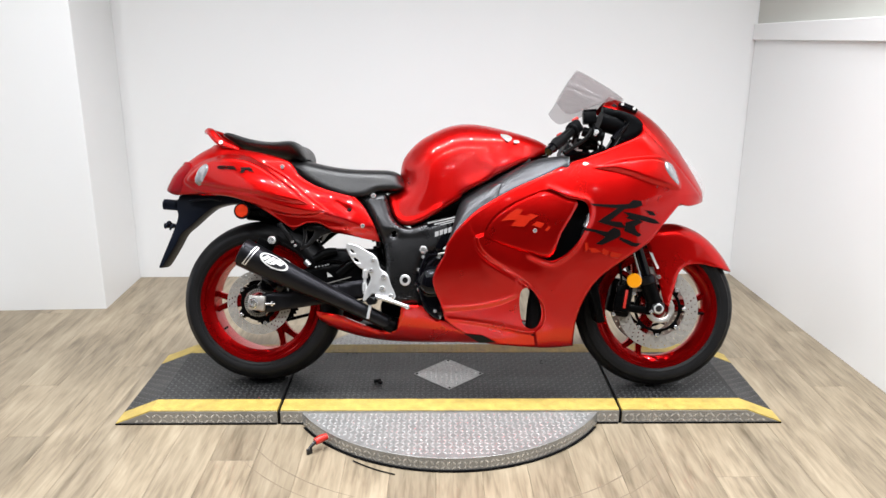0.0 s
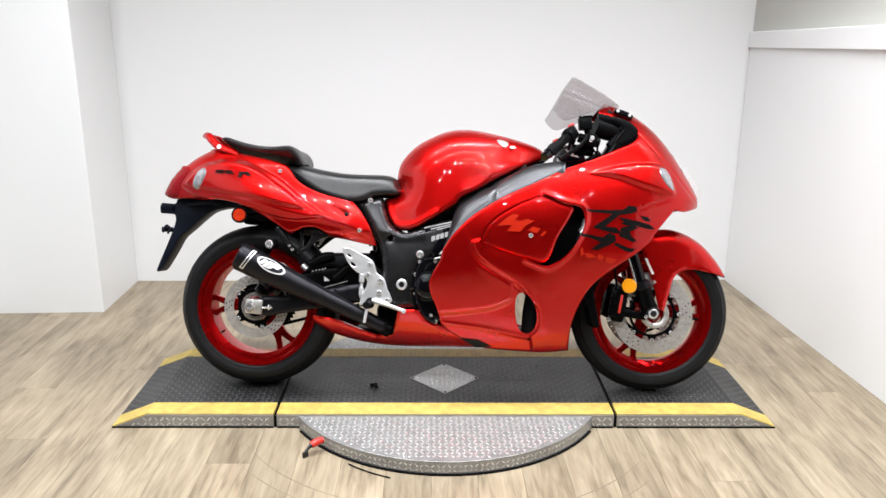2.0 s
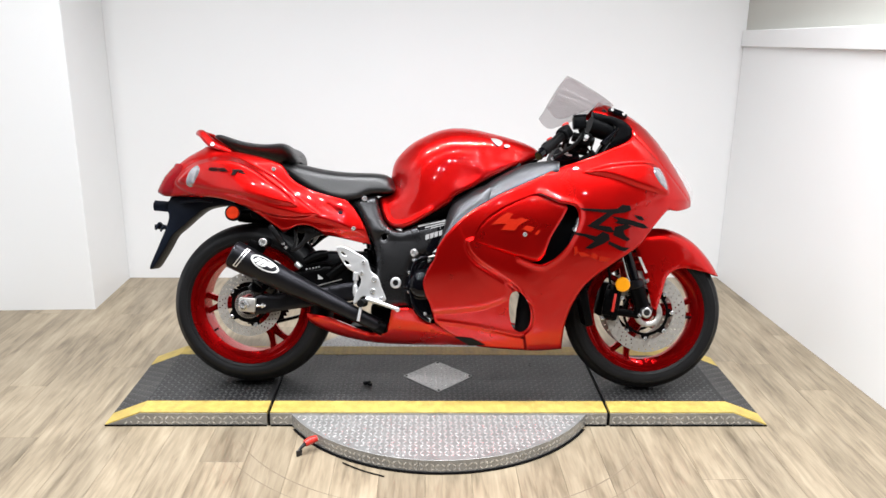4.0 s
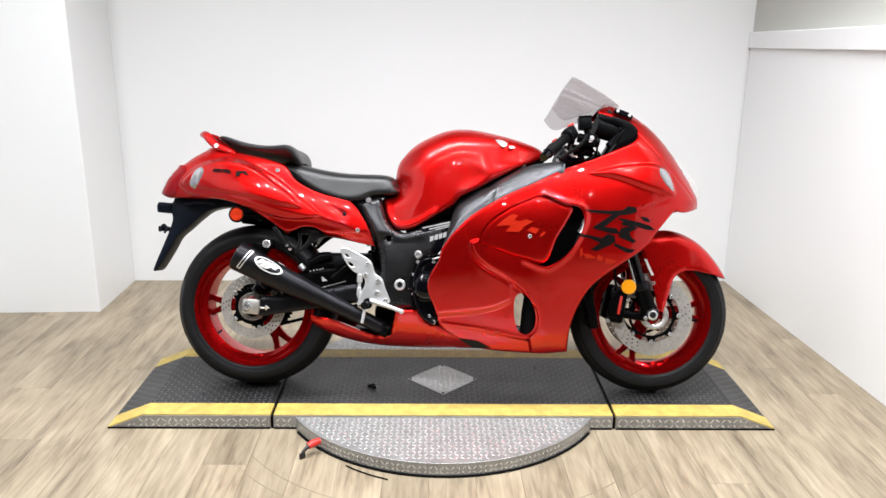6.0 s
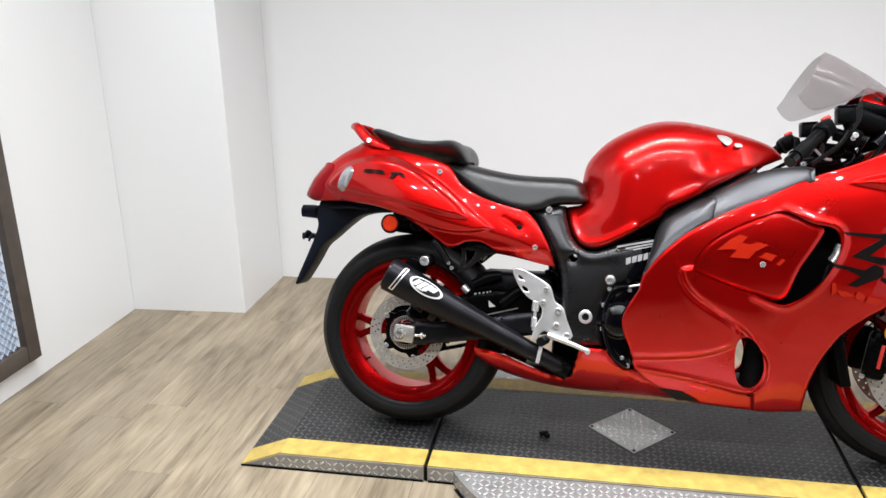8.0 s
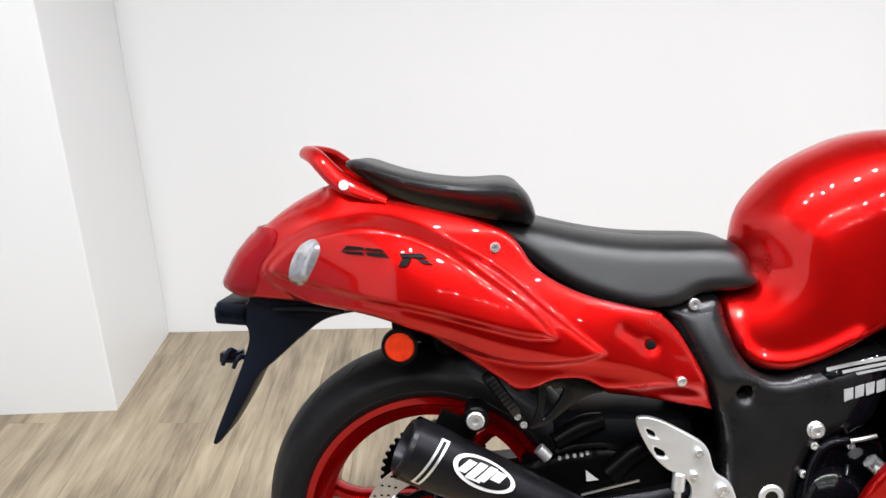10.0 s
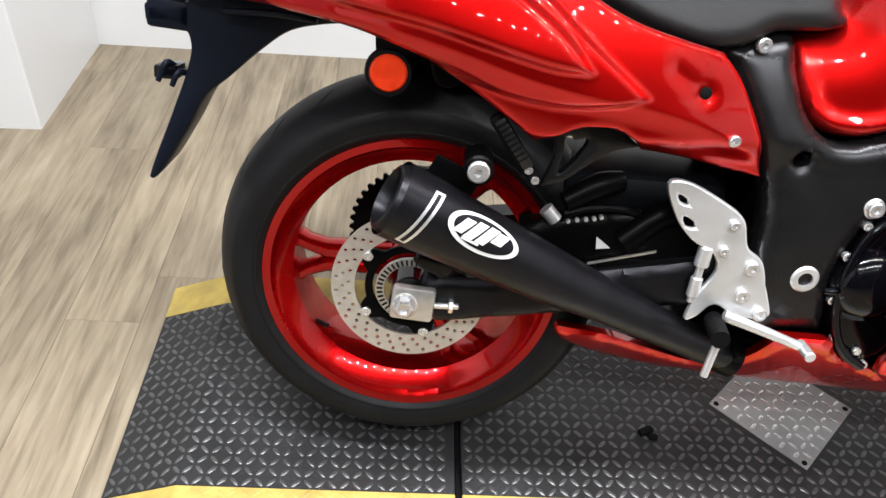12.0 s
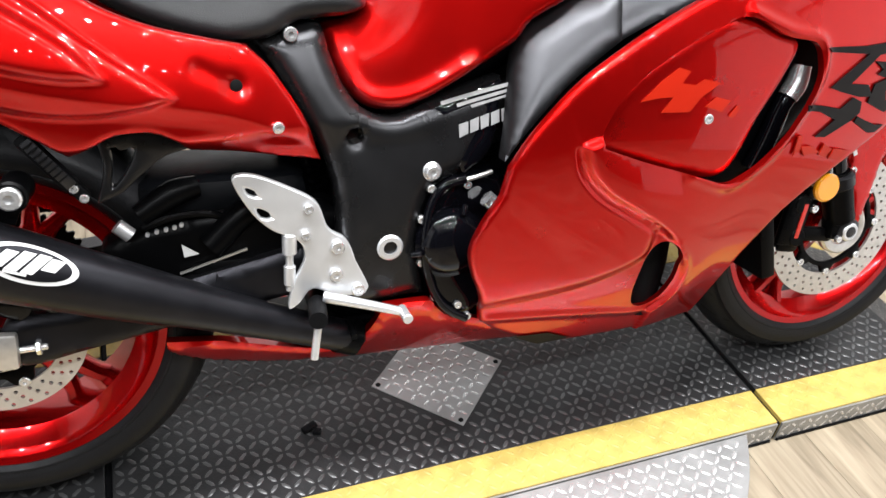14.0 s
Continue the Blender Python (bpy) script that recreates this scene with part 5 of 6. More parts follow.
part("side_reflector", lathe([(0, -0.004), (0.022, -0.004), (0.026, 0), (0.026, 0.006), (0, 0.006)], 32, False, Matrix.Translation(c)), REFLECTOR, holder, "round orange-red side reflector")
part("reflector_ring", lathe([(0.025, -0.002), (0.0295, -0.002), (0.031, 0.001), (0.031, 0.009), (0.025, 0.009)], 32, True, Matrix.Translation(c)), RUBBER, holder, "black reflector rim")
part("reflector_arm", rod((c[0] + 0.0, c[1] + 0.01, c[2] + 0.002), (c[0] + 0.05, -0.06, c[2] + 0.01), 0.008), PLASTIC, holder)
c = (-0.741, -0.100, 0.664)
part("helmet_lock", rod((c[0], c[1] - 0.01, c[2]), (c[0], c[1] + 0.06, c[2]), 0.022), PLASTIC, holder)

for q in (((-1.052, -0.070, 0.706), (-0.971, -0.100, 0.712), (-0.915, -0.105, 0.707)), ((-1.135, -0.030, 0.613), (-1.144, -0.050, 0.623), (-1.156, -0.055, 0.596)), ((-1.118, -0.030, 0.605), (-1.127, -0.050, 0.610), (-1.136, -0.055, 0.590))):
    part("bracket_arm", tube(list(q), [0.016, 0.016, 0.009] if q[0][0] > -1.05 else [0.005, 0.005, 0.004], 12), FENDER, holder)
part("bracket_box", box((-1.137, 0, 0.692), (0.066, 0.1, 0.042), 0.006, (0, 4, 0)), FENDER, holder)

# fairing
FAIR = [(-0.077, 0.4, 0.252), (-0.04, 0.49, 0.248), (-0.057, 0.305, 0.2), (-0.04, 0.258, 0.188), (0.13, 0.69, 0.275), (0.21, 0.74, 0.27), (0.315, 0.787, 0.258), (0.011, 0.592, 0.258), (0.49, 0.67, 0.272), (0.175, 0.53, 0.262), (0.35, 0.48, 0.262), (0.29, 0.223, 0.135), (0.33, 0.309, 0.182), (0.46, 0.16, 0.09), (0.6, 0.62, 0.262), (0.7, 0.85, 0.225), (0.45, 0.85, 0.23), (0.85, 0.75, 0.19), (0.6, 1.0, 0.165), (0.28, 0.338, 0.2)]
FAIR_LINE = [(-0.025, 0.54, 2), (0.011, 0.592), (0.072, 0.654), (0.133, 0.696), (0.214, 0.742), (0.316, 0.789), (0.418, 0.84), (0.522, 0.878), 
    (0.606, 0.915), (0.675, 0.947), (0.705, 0.981), (0.693, 1.017), (0.653, 1.047), (0.558, 1.074, 2), (0.598, 1.131, 3), 
    (0.66, 1.107, 1), (0.726, 1.07, 1), (0.781, 1.024, 1), (0.831, 0.965, 1), (0.88, 0.892, 1), (0.924, 0.815, 1), (0.951, 0.767, 1), 
    (0.962, 0.741, 1), (0.955, 0.716, 3), (0.879, 0.692), (0.831, 0.695, 2), (0.8, 0.659), (0.759, 0.607), (0.719, 0.555), 
    (0.647, 0.503), (0.587, 0.461), (0.527, 0.408), (0.489, 0.345), (0.463, 0.27), (0.457, 0.204), (0.457, 0.156, 2), (0.354, 0.149), 
    (0.226, 0.155), (0.119, 0.167), (0.056, 0.195), (0.003, 0.227), (-0.033, 0.256, 2), (-0.049, 0.32), (-0.068, 0.366), 
    (-0.076, 0.408), (-0.062, 0.451), (-0.035, 0.497, 2)]
SPEAR = [(0.081, 0.566, 2), (0.095, 0.527), (0.125, 0.493), (0.165, 0.465), (0.215, 0.434), (0.262, 0.4), (0.305, 0.352), (0.333, 0.304), (0.332, 0.25), (0.304, 0.215, 2)]
POD = [(0.5, 0.826, 2), (0.601, 0.855), (0.703, 0.87), (0.766, 0.867), (0.812, 0.84), (0.836, 0.77), (0.824, 0.746), (0.724, 0.77), (0.622, 0.804)]
FAIR_FORM = [
    # the spear of the cheek, proud of the lower bulge
    (SPEAR, 0.017, 0.085, [(0.33, 0.08, 2), (0.7, 0.1, 2), (0.7, 0.5, 2), (0.4, 0.6, 2), (0.2, 0.6, 2), (0.1, 0.572, 2)], 0.006),
    # the bulge over the engine
    ([(0.25, 0.402, 2), (0.243, 0.355), (0.203, 0.328), (0.14, 0.308), (0.07, 0.297), (0.0, 0.29), (-0.12, 0.28, 2)], 0.014, 0.16,
        [(-0.2, 0.3, 2), (-0.2, 0.62, 2), (0.03, 0.668, 2)] + [(x, z, 2) for x, z, *_ in SPEAR[:6]], 0.028),
    # the seam under the spear
    ([(0.08, 0.558), (0.09, 0.523), (0.12, 0.487), (0.16, 0.459), (0.21, 0.428), (0.257, 0.394)], -0.006, 0.005),
    # the pod of the turn signal
    (POD, 0.015, 0.02, 1),
    # the lips round the two vents
    ([(0.278, 0.502), (0.35, 0.476), (0.39, 0.487), (0.44, 0.53), (0.479, 0.598), (0.499, 0.659), (0.484, 0.704), (0.42, 0.72), (0.35, 0.748)], 0.01, 0.009),
    ([(0.29, 0.375), (0.322, 0.335), (0.334, 0.285), (0.324, 0.235), (0.29, 0.213), (0.2, 0.23), (0.09, 0.249), (-0.02, 0.262)], 0.006, 0.008)]
fair = panel("side_fairing", FAIR_LINE, FAIR, RED, bike, "", iron=2, deep=0.15, thick=0.012, g=0.0038, rnd=0.008, drop=0.006, holes=[[(0.11, 0.564, 2), (0.118, 0.597), (0.15, 0.644), (0.214, 0.69), (0.295, 0.728), (0.346, 0.741), (0.417, 0.711), (0.474, 0.699), 
    (0.492, 0.667), (0.489, 0.622), (0.459, 0.561), (0.42, 0.516), (0.384, 0.491), (0.349, 0.482), (0.278, 0.505), (0.186, 0.535)], [(0.25, 0.369), (0.281, 0.38), (0.313, 0.343), (0.328, 0.29), (0.319, 0.243), (0.291, 0.225), (0.26, 0.246), (0.246, 0.31)]], ridges=FAIR_FORM)[0]
panel("recessed_panel", [(0.106, 0.56), (0.118, 0.601), (0.15, 0.648), (0.214, 0.694), (0.295, 0.732), (0.352, 0.743), (0.417, 0.715), (0.452, 0.695), 
    (0.43, 0.646), (0.394, 0.584), (0.355, 0.498), (0.278, 0.501), (0.186, 0.531)], FAIR, RED, fair, lift=-0.01, thick=0.006)
panel("turn_signal", [(0.775, 0.852), (0.802, 0.848), (0.818, 0.819), (0.828, 0.777), (0.823, 0.765), (0.798, 0.785), (0.774, 0.822)], FAIR, LENS, fair, "clear front turn signal lens", g=0.006, zero=FAIR_LINE, deep=0.15, lift=0.005, rnd=0.015, drop=0.006, ridges=FAIR_FORM)
for line in ([(0.493, 0.691, 2), (0.587, 0.689, 2), (0.635, 0.692, 2), (0.654, 0.707, 2), (0.683, 0.704, 2), (0.688, 0.688, 2), 
    (0.664, 0.678, 2), (0.626, 0.673, 2), (0.512, 0.683, 2)], [(0.6, 0.678, 2), (0.626, 0.676, 2), (0.564, 0.626, 2), (0.548, 0.619, 2), (0.523, 0.626, 2), (0.55, 0.645, 2)], [(0.563, 0.63, 2), (0.611, 0.625, 2), (0.628, 0.604, 2), (0.596, 0.606, 2), (0.545, 0.619, 2)], [(0.616, 0.663, 2), (0.645, 0.66, 2), (0.697, 0.649, 2), (0.736, 0.638, 2), (0.756, 0.622, 2), (0.73, 0.622, 2), (0.684, 0.633, 2), 
    (0.646, 0.635, 2), (0.627, 0.641, 2), (0.639, 0.648, 2)], [(0.699, 0.671, 2), (0.728, 0.666, 2), (0.739, 0.65, 2), (0.716, 0.653, 2)], [(0.627, 0.625, 2), (0.671, 0.636, 2), (0.691, 0.627, 2), (0.66, 0.611, 2), (0.667, 0.595, 2), (0.687, 0.58, 2), (0.674, 0.573, 2), 
    (0.622, 0.594, 2)], [(0.476, 0.603, 2), (0.514, 0.598, 2), (0.559, 0.589, 2), (0.583, 0.606, 2), (0.606, 0.597, 2), (0.61, 0.578, 2), (0.592, 0.565, 2), 
    (0.542, 0.542, 2), (0.518, 0.545, 2), (0.553, 0.571, 2), (0.514, 0.588, 2), (0.477, 0.593, 2)], [(0.607, 0.572, 2), (0.63, 0.563, 2), (0.663, 0.551, 2), (0.686, 0.549, 2), (0.67, 0.537, 2), (0.651, 0.538, 2), (0.604, 0.562, 2)]):
    panel("black_decal", line, FAIR, DECAL_BLACK, fair, g=0.0048, zero=FAIR_LINE, deep=0.15, lift=0.0035, thick=0.003, drop=0, ridges=FAIR_FORM)
for line in ([(0.478, 0.55, 2), (0.488, 0.55, 2), (0.492, 0.526, 2), (0.48, 0.516, 2)], [(0.492, 0.531, 2), (0.517, 0.529, 2), (0.543, 0.515, 2), (0.505, 0.513, 2)], [(0.546, 0.53, 2), (0.569, 0.518, 2), (0.56, 0.503, 2), (0.541, 0.511, 2)], [(0.575, 0.518, 2), (0.617, 0.509, 2), (0.602, 0.493, 2), (0.57, 0.5, 2)]):
    panel("orange_decal", line, FAIR, DECAL_ORANGE, fair, g=0.0048, zero=FAIR_LINE, deep=0.15, lift=0.005, thick=0.003, drop=0, ridges=FAIR_FORM)
for line in ([(0.173, 0.625, 2), (0.206, 0.655, 2), (0.233, 0.672, 2), (0.253, 0.666, 2), (0.24, 0.649, 2), (0.264, 0.645, 2), (0.279, 0.653, 2), 
    (0.309, 0.646, 2), (0.276, 0.626, 2), (0.259, 0.605, 2), (0.209, 0.607, 2), (0.227, 0.629, 2), (0.203, 0.629, 2)], [(0.285, 0.611, 2), (0.304, 0.625, 2), (0.332, 0.618, 2), (0.318, 0.6, 2), (0.299, 0.607, 2)], [(0.332, 0.593, 2), (0.346, 0.61, 2), (0.355, 0.606, 2), (0.341, 0.589, 2)]):
    panel("orange_decal", line, FAIR, DECAL_ORANGE, fair, lift=-0.0075, thick=0.001, drop=0)
panel("black_decal", [(0.039, 0.203, 2), (0.108, 0.198, 2), (0.162, 0.17, 2), (0.098, 0.168, 2)], FAIR, DECAL_BLACK, fair, lift=0.003, thick=0.001, drop=0)
c = (0.297, -0.262, 0.591)
for s in (-1, 1):
    part("fastener", bolt((c[0], s * -c[1], c[2]), 0.008, 0.006, s), CHROME, fair)
TRIMF = [(0.0, 0.67, 0.172), (0.09, 0.64, 0.25), (0.32, 0.88, 0.15), (0.32, 0.8, 0.235), (-0.02, 0.545, 0.2)]
panel("air_duct_cover", [(0.174, 0.778), (0.111, 0.769), (0.069, 0.746), (0.031, 0.718), (0.011, 0.673), (-0.007, 0.598), (-0.024, 0.543, 2), 
    (0.016, 0.585), (0.078, 0.644), (0.119, 0.676), (0.164, 0.708, 2)], TRIMF, TRIM, fair, "dark grey satin cover", g=0.006, lift=0.006, thick=0.026, rnd=0.008, ridges=[([(0.174, 0.778), (0.111, 0.769), (0.069, 0.746), (0.031, 0.718), (0.011, 0.673), (-0.007, 0.598), (-0.024, 0.543, 2), 
    (0.016, 0.585), (0.078, 0.644), (0.119, 0.676), (0.164, 0.708, 2)], 0.014, 0.035, 1)])
panel("air_duct_cover", [(0.425, 0.866, 2), (0.38, 0.871), (0.299, 0.859), (0.216, 0.822), (0.153, 0.784), (0.133, 0.748), (0.112, 0.678), (0.15, 0.699), 
    (0.215, 0.733), (0.317, 0.778), (0.423, 0.828, 2)], TRIMF, TRIM, fair, "dark grey satin cover", g=0.007, ridges=[([(0.425, 0.866, 2), (0.38, 0.871), (0.299, 0.859), (0.216, 0.822), (0.153, 0.784), (0.133, 0.748), (0.112, 0.678), (0.15, 0.699), 
    (0.215, 0.733), (0.317, 0.778), (0.423, 0.828, 2)], 0.005, 0.03, 1)], thick=0.02, rnd=0.012)
panel("belly_pan", [(-0.526, 0.281, 2), (-0.446, 0.268), (-0.392, 0.247, 2), (-0.328, 0.221), (-0.28, 0.207), (-0.234, 0.218), (-0.211, 0.253), 
    (-0.201, 0.289), (-0.195, 0.308, 2), (-0.122, 0.309), (-0.111, 0.295), (-0.083, 0.266), (-0.034, 0.249, 2), (0.013, 0.226), 
    (0.119, 0.206), (0.141, 0.163, 2), (0.012, 0.163), (-0.205, 0.162), (-0.336, 0.175), (-0.443, 0.204), (-0.507, 0.238), 
    (-0.525, 0.26)], [(-0.5, 0.28, 0.15), (-0.1, 0.2, 0.1), (0.1, 0.26, 0.17), (-0.3, 0.26, 0.15), (-0.3, 0.2, 0.1), (-0.1, 0.27, 0.165), (0.15, 0.2, 0.13), (-0.48, 0.23, 0.11)], RED, bike, "glossy red belly pan", thick=0.02, rnd=0.012, drop=0.008)
part("belly_floor", box((-0.02, 0, 0.215), (0.72, 0.17, 0.03), 0.012), PLASTIC, bike)
# dark body added inside the fairing to keep light out
part("airbox", box((0.33, 0, 0.59), (0.46, 0.28, 0.4), 0.04), PLASTIC, bike, "black filler behind the fairing, added to block light")
radiator = part("radiator", box((0.52, 0, 0.4), (0.03, 0.34, 0.3), 0.004, (0, -12, 0)), BLACK, bike, "black radiator behind the fairing")
tagged(part("fin", merge(*[box((0.54, 0, 0.28 + 0.011 * k), (0.02, 0.32, 0.003), 0, (0, -12, 0)) for k in range(22)]), BLACK, radiator), kind="stuff")
panel("inner_liner", [(0.114, 0.564), (0.133, 0.638), (0.214, 0.711), (0.346, 0.774), (0.479, 0.786), (0.592, 0.799), (0.622, 0.706), (0.572, 0.583), 
    (0.452, 0.459), (0.351, 0.437), (0.217, 0.496)], FAIR, PLASTIC, bike, "black liner behind the fairing vent", lift=-0.075, thick=0.02)
part("side_hose", tube([(0.516, -0.200, 0.653), (0.510, -0.200, 0.626), (0.485, -0.200, 0.589), (0.470, -0.195, 0.531), (0.453, -0.190, 0.482)], [0.012, 0.016, 0.017, 0.018, 0.018], 14), GLOSS, bike, "black hose inside the fairing vent")
part("hose_joint", tube([(0.509, -0.205, 0.656), (0.503, -0.205, 0.625), (0.490, -0.205, 0.604)], [0.016, 0.019, 0.018], 14), CHROME, bike, "bright steel hose joint")
part("lower_duct", tube([(0.321, -0.120, 0.392), (0.314, -0.115, 0.306), (0.307, -0.100, 0.203)], [0.03, 0.037, 0.037], 16), RUBBER, bike, "black duct behind the lower vent")

# nose and cockpit
panel("windscreen", [(0.474, 1.233, 1), (0.52, 1.21, 1), (0.569, 1.182, 1), (0.62, 1.15, 1), (0.658, 1.118, 3), (0.6, 1.098), (0.555, 1.082, 2), (0.49, 1.056),
    (0.432, 1.038), (0.402, 1.054), (0.383, 1.08, 2), (0.402, 1.11), (0.424, 1.152, 2)], [(0.45, 1.15, 0.14), (0.6, 1.08, 0.135), (0.42, 1.05, 0.15)], SMOKE, bike, "smoked see-through windscreen", g=0.005, deep=0.12, power=1.9, thick=0.003, rnd=0.004, drop=0.001,
    ridges=[([(0.38, 1.156), (0.413, 1.146), (0.493, 1.118), (0.57, 1.088)], -0.005, 0.0045)])
c = Vector((0.656, -0.098, 1.072))
for s in (-1, 1):
    plug = part("mirror_plug", merge(box((c.x, s * -c.y, c.z), (0.058, 0.034, 0.026), 0.011, (0, 21, 0)), box((c.x, s * (-c.y + 0.006), c.z - 0.003), (0.078, 0.026, 0.022), 0.009, (0, 21, 0))), GLOSS, fair, "black mirror block-off plate")
    for d in (-0.022, 0.022):
        part("plug_bolt", bolt((c.x + d, s * (-c.y + 0.018), c.z - 0.38 * d), 0.0058, 0.006, s), DECAL_WHITE, plug, "white plug screw")
panel("inner_cowl", [(0.558, 1.069, 2), (0.655, 1.044), (0.697, 1.017), (0.71, 0.985), (0.683, 0.957), (0.629, 0.936), (0.593, 0.905, 2), (0.635, 0.97), 
    (0.647, 1.008), (0.617, 1.029), (0.564, 1.033)], [(0, 0, 0.14)], PLASTIC, bike, "black inner cowl", thick=0.05)
headlight = part("headlight", lathe([(0, -0.05), (0.03, -0.045), (0.055, -0.02), (0.06, 0.02), (0, 0.03)], 32, False, pose(0.86, 0, 0.84, 0, 0, 60)), LENS, bike, "clear headlight lens")
panel("headlight_cover", [(0.871, 0.912, 1), (0.924, 0.864, 1), (0.959, 0.811, 1), (0.972, 0.772, 1), (0.966, 0.736, 3), (0.932, 0.755), (0.901, 0.811), 
    (0.871, 0.876, 2)], [(0, 0, 0.06)], CLEAR, bike, "clear headlight cover at the nose", deep=0.04, thick=0.002, rnd=0.004, drop=0.001)
part("instrument_panel", merge(box((0.612, 0, 1.052), (0.045, 0.2, 0.075), 0.016, (0, -35, 0)), box((0.65, 0, 1.03), (0.05, 0.17, 0.05), 0.016, (0, -35, 0))), PLASTIC, bike, "black instrument panel")
part("top_yoke", merge(box((0.44, 0, 0.87), (0.09, 0.22, 0.03), 0.01, (0, -24, 0)), rod((0.45, 0, 0.9), (0.43, 0, 0.84), 0.02)), BLACK, bike)
for s in (-1, 1):
    a, b = Vector((0.353, -0.330, 0.885)), Vector((0.426, -0.250, 0.956))
    a.y, b.y = s * -a.y, s * -b.y
    bar = part("handlebar", tube([a + (a - b) * 0.12, b + (b - a) * 0.4, Vector((0.44, s * 0.11, 0.9))], [0.011, 0.011, 0.012], 12), BLACK, bike, "black clip-on handlebar")
    part("grip", tube([a, a + (b - a) * 0.1, a + (b - a) * 0.92, b], [0.02, 0.0175, 0.0175, 0.02], 16, 3), RUBBER, bar, "black rubber grip")
    part("bar_end", rod(a + (a - b) * 0.25, a, 0.0165), GLOSS, bar)
    part("switch_box", merge(box(b + (b - a) * 0.22, (0.05, 0.055, 0.05), 0.012, (0, -30, 0)), rod(b, b + (b - a) * 0.15, 0.026)), PLASTIC, bar)
    part("kill_switch", box(b + (b - a) * 0.2 + Vector((0.002, 0, 0.031)), (0.026, 0.02, 0.014), 0.005, (0, -30, 0)), REDGRIP, bar, "red stop switch")
    part("lever", tube([b + (b - a) * 0.5 + Vector((0.05, 0, -0.012)), b + Vector((0.05, 0, -0.03)), a + Vector((0.04, 0, -0.02))], [0.009, 0.008, 0.006], 10, flat=0.7), BLACK, bar)
    q0, q1 = Vector((0.497, -0.210, 1.013)), Vector((0.518, -0.200, 0.954))
    q0.y, q1.y = s * -q0.y, s * -q1.y
    tank_box = part("reservoir", box(q0, (0.048, 0.045, 0.044), 0.005, (0, -4, 0)), PLASTIC, bar, "black brake fluid reservoir")
    part("reservoir_cap", box(q0 + Vector((0, 0, 0.024)), (0.05, 0.047, 0.008), 0.003, (0, -4, 0)), GLOSS, tank_box)
    cyl = part("master_cylinder", merge(rod(q1 + Vector((-0.045, 0, 0.01)), q1 + Vector((0.035, 0, -0.012)), 0.018), box(q1, (0.05, 0.04, 0.05), 0.01, (0, 20, 0)), rod(q1, q0, 0.012)), BLACK, bar, "black brake master cylinder")
    part("clamp_bolt", bolt((q1.x + 0.005, q1.y + s * 0.02, q1.z + 0.005), 0.008, 0.006, s), SILVER, cyl)
for q0, q1, r, mt, nm in (((0.405, -0.160, 0.875), (0.500, -0.150, 0.891), 0.024, GLOSS, "fork_clamp"), ((0.449, -0.170, 0.924), (0.531, -0.150, 0.919), 0.02, BLACK, "upper_clamp"), ((0.511, -0.150, 0.877), (0.562, -0.140, 0.912), 0.013, BLACK, "switch_housing"), ((0.545, -0.120, 1.018), (0.627, -0.100, 0.996), 0.037, PLASTIC, "instrument_hood"), ((0.595, -0.140, 0.942), (0.653, -0.120, 1.001), 0.013, GLOSS, "cowl_stay")):
    part(nm, tube([q0, q1], r, 14), mt, bike)
for q in (((0.427, -0.200, 0.920), (0.450, -0.200, 0.897), (0.472, -0.190, 0.894)), ((0.468, -0.190, 0.934), (0.489, -0.190, 0.905), (0.510, -0.180, 0.923)), ((0.507, -0.170, 0.958), (0.533, -0.170, 0.925), (0.555, -0.160, 0.893)), ((0.578, -0.150, 0.894), (0.615, -0.150, 0.950), (0.654, -0.140, 1.006)), ((0.525, -0.190, 0.972), (0.548, -0.180, 0.936), (0.541, -0.170, 0.891))):
    part("cable", tube(list(q), 0.004, 8), SILVER if q[0][1] < -0.195 else BLACK, bike)
for q in ((0.450, -0.200, 0.901), (0.518, -0.215, 0.950), (0.403, -0.180, 0.880)):
    part("fitting", bolt(q, 0.007, 0.008), CHROME, bike)
c = (0.504, -0.030, 0.887)
part("steering_head", box((c[0], 0, c[2] - 0.01), (0.2, 0.2, 0.06), 0.02, (0, 24, 0)), PLASTIC, bike)
part("steering_damper", merge(rod((0.46, -0.1, 0.865), (0.52, -0.1, 0.885), 0.014), rod((0.46, -0.06, 0.875), (0.46, -0.12, 0.87), 0.01)), GOLD, bike, "brass steering fittings")

# front end
fend = panel("front_fender", [(0.795, 0.629, 1), (0.849, 0.636, 1), (0.904, 0.621, 1), (0.969, 0.585, 1), (1.024, 0.526, 1), (1.057, 0.476, 1), 
    (1.072, 0.446, 3), (0.994, 0.465), (0.931, 0.477), (0.888, 0.47), (0.856, 0.442), (0.842, 0.398), (0.825, 0.344), 
    (0.815, 0.312, 2), (0.794, 0.337), (0.782, 0.397), (0.761, 0.462), (0.745, 0.515), (0.732, 0.554, 2), (0.759, 0.591)], [(0.8, 0.55, 0.085), (1.0, 0.46, 0.08), (0.75, 0.4, 0.1)], RED, bike, "glossy red front fender", deep=0.05, thick=0.004, rnd=0.004)[0]
panel("decal", [(0.743, 0.519, 2), (0.754, 0.517, 2), (0.78, 0.458, 2), (0.771, 0.455, 2)], [(0.8, 0.55, 0.085), (1.0, 0.46, 0.08), (0.75, 0.4, 0.1)], DECAL_WHITE, fend, lift=0.002, thick=0.001, drop=0)
for c in ((0.778, -0.092, 0.426), (0.803, -0.092, 0.375)):
    for s in (-1, 1):
        part("fastener", bolt((c[0], s * -c[1], c[2]), 0.0075, 0.006, s), CHROME, fend)
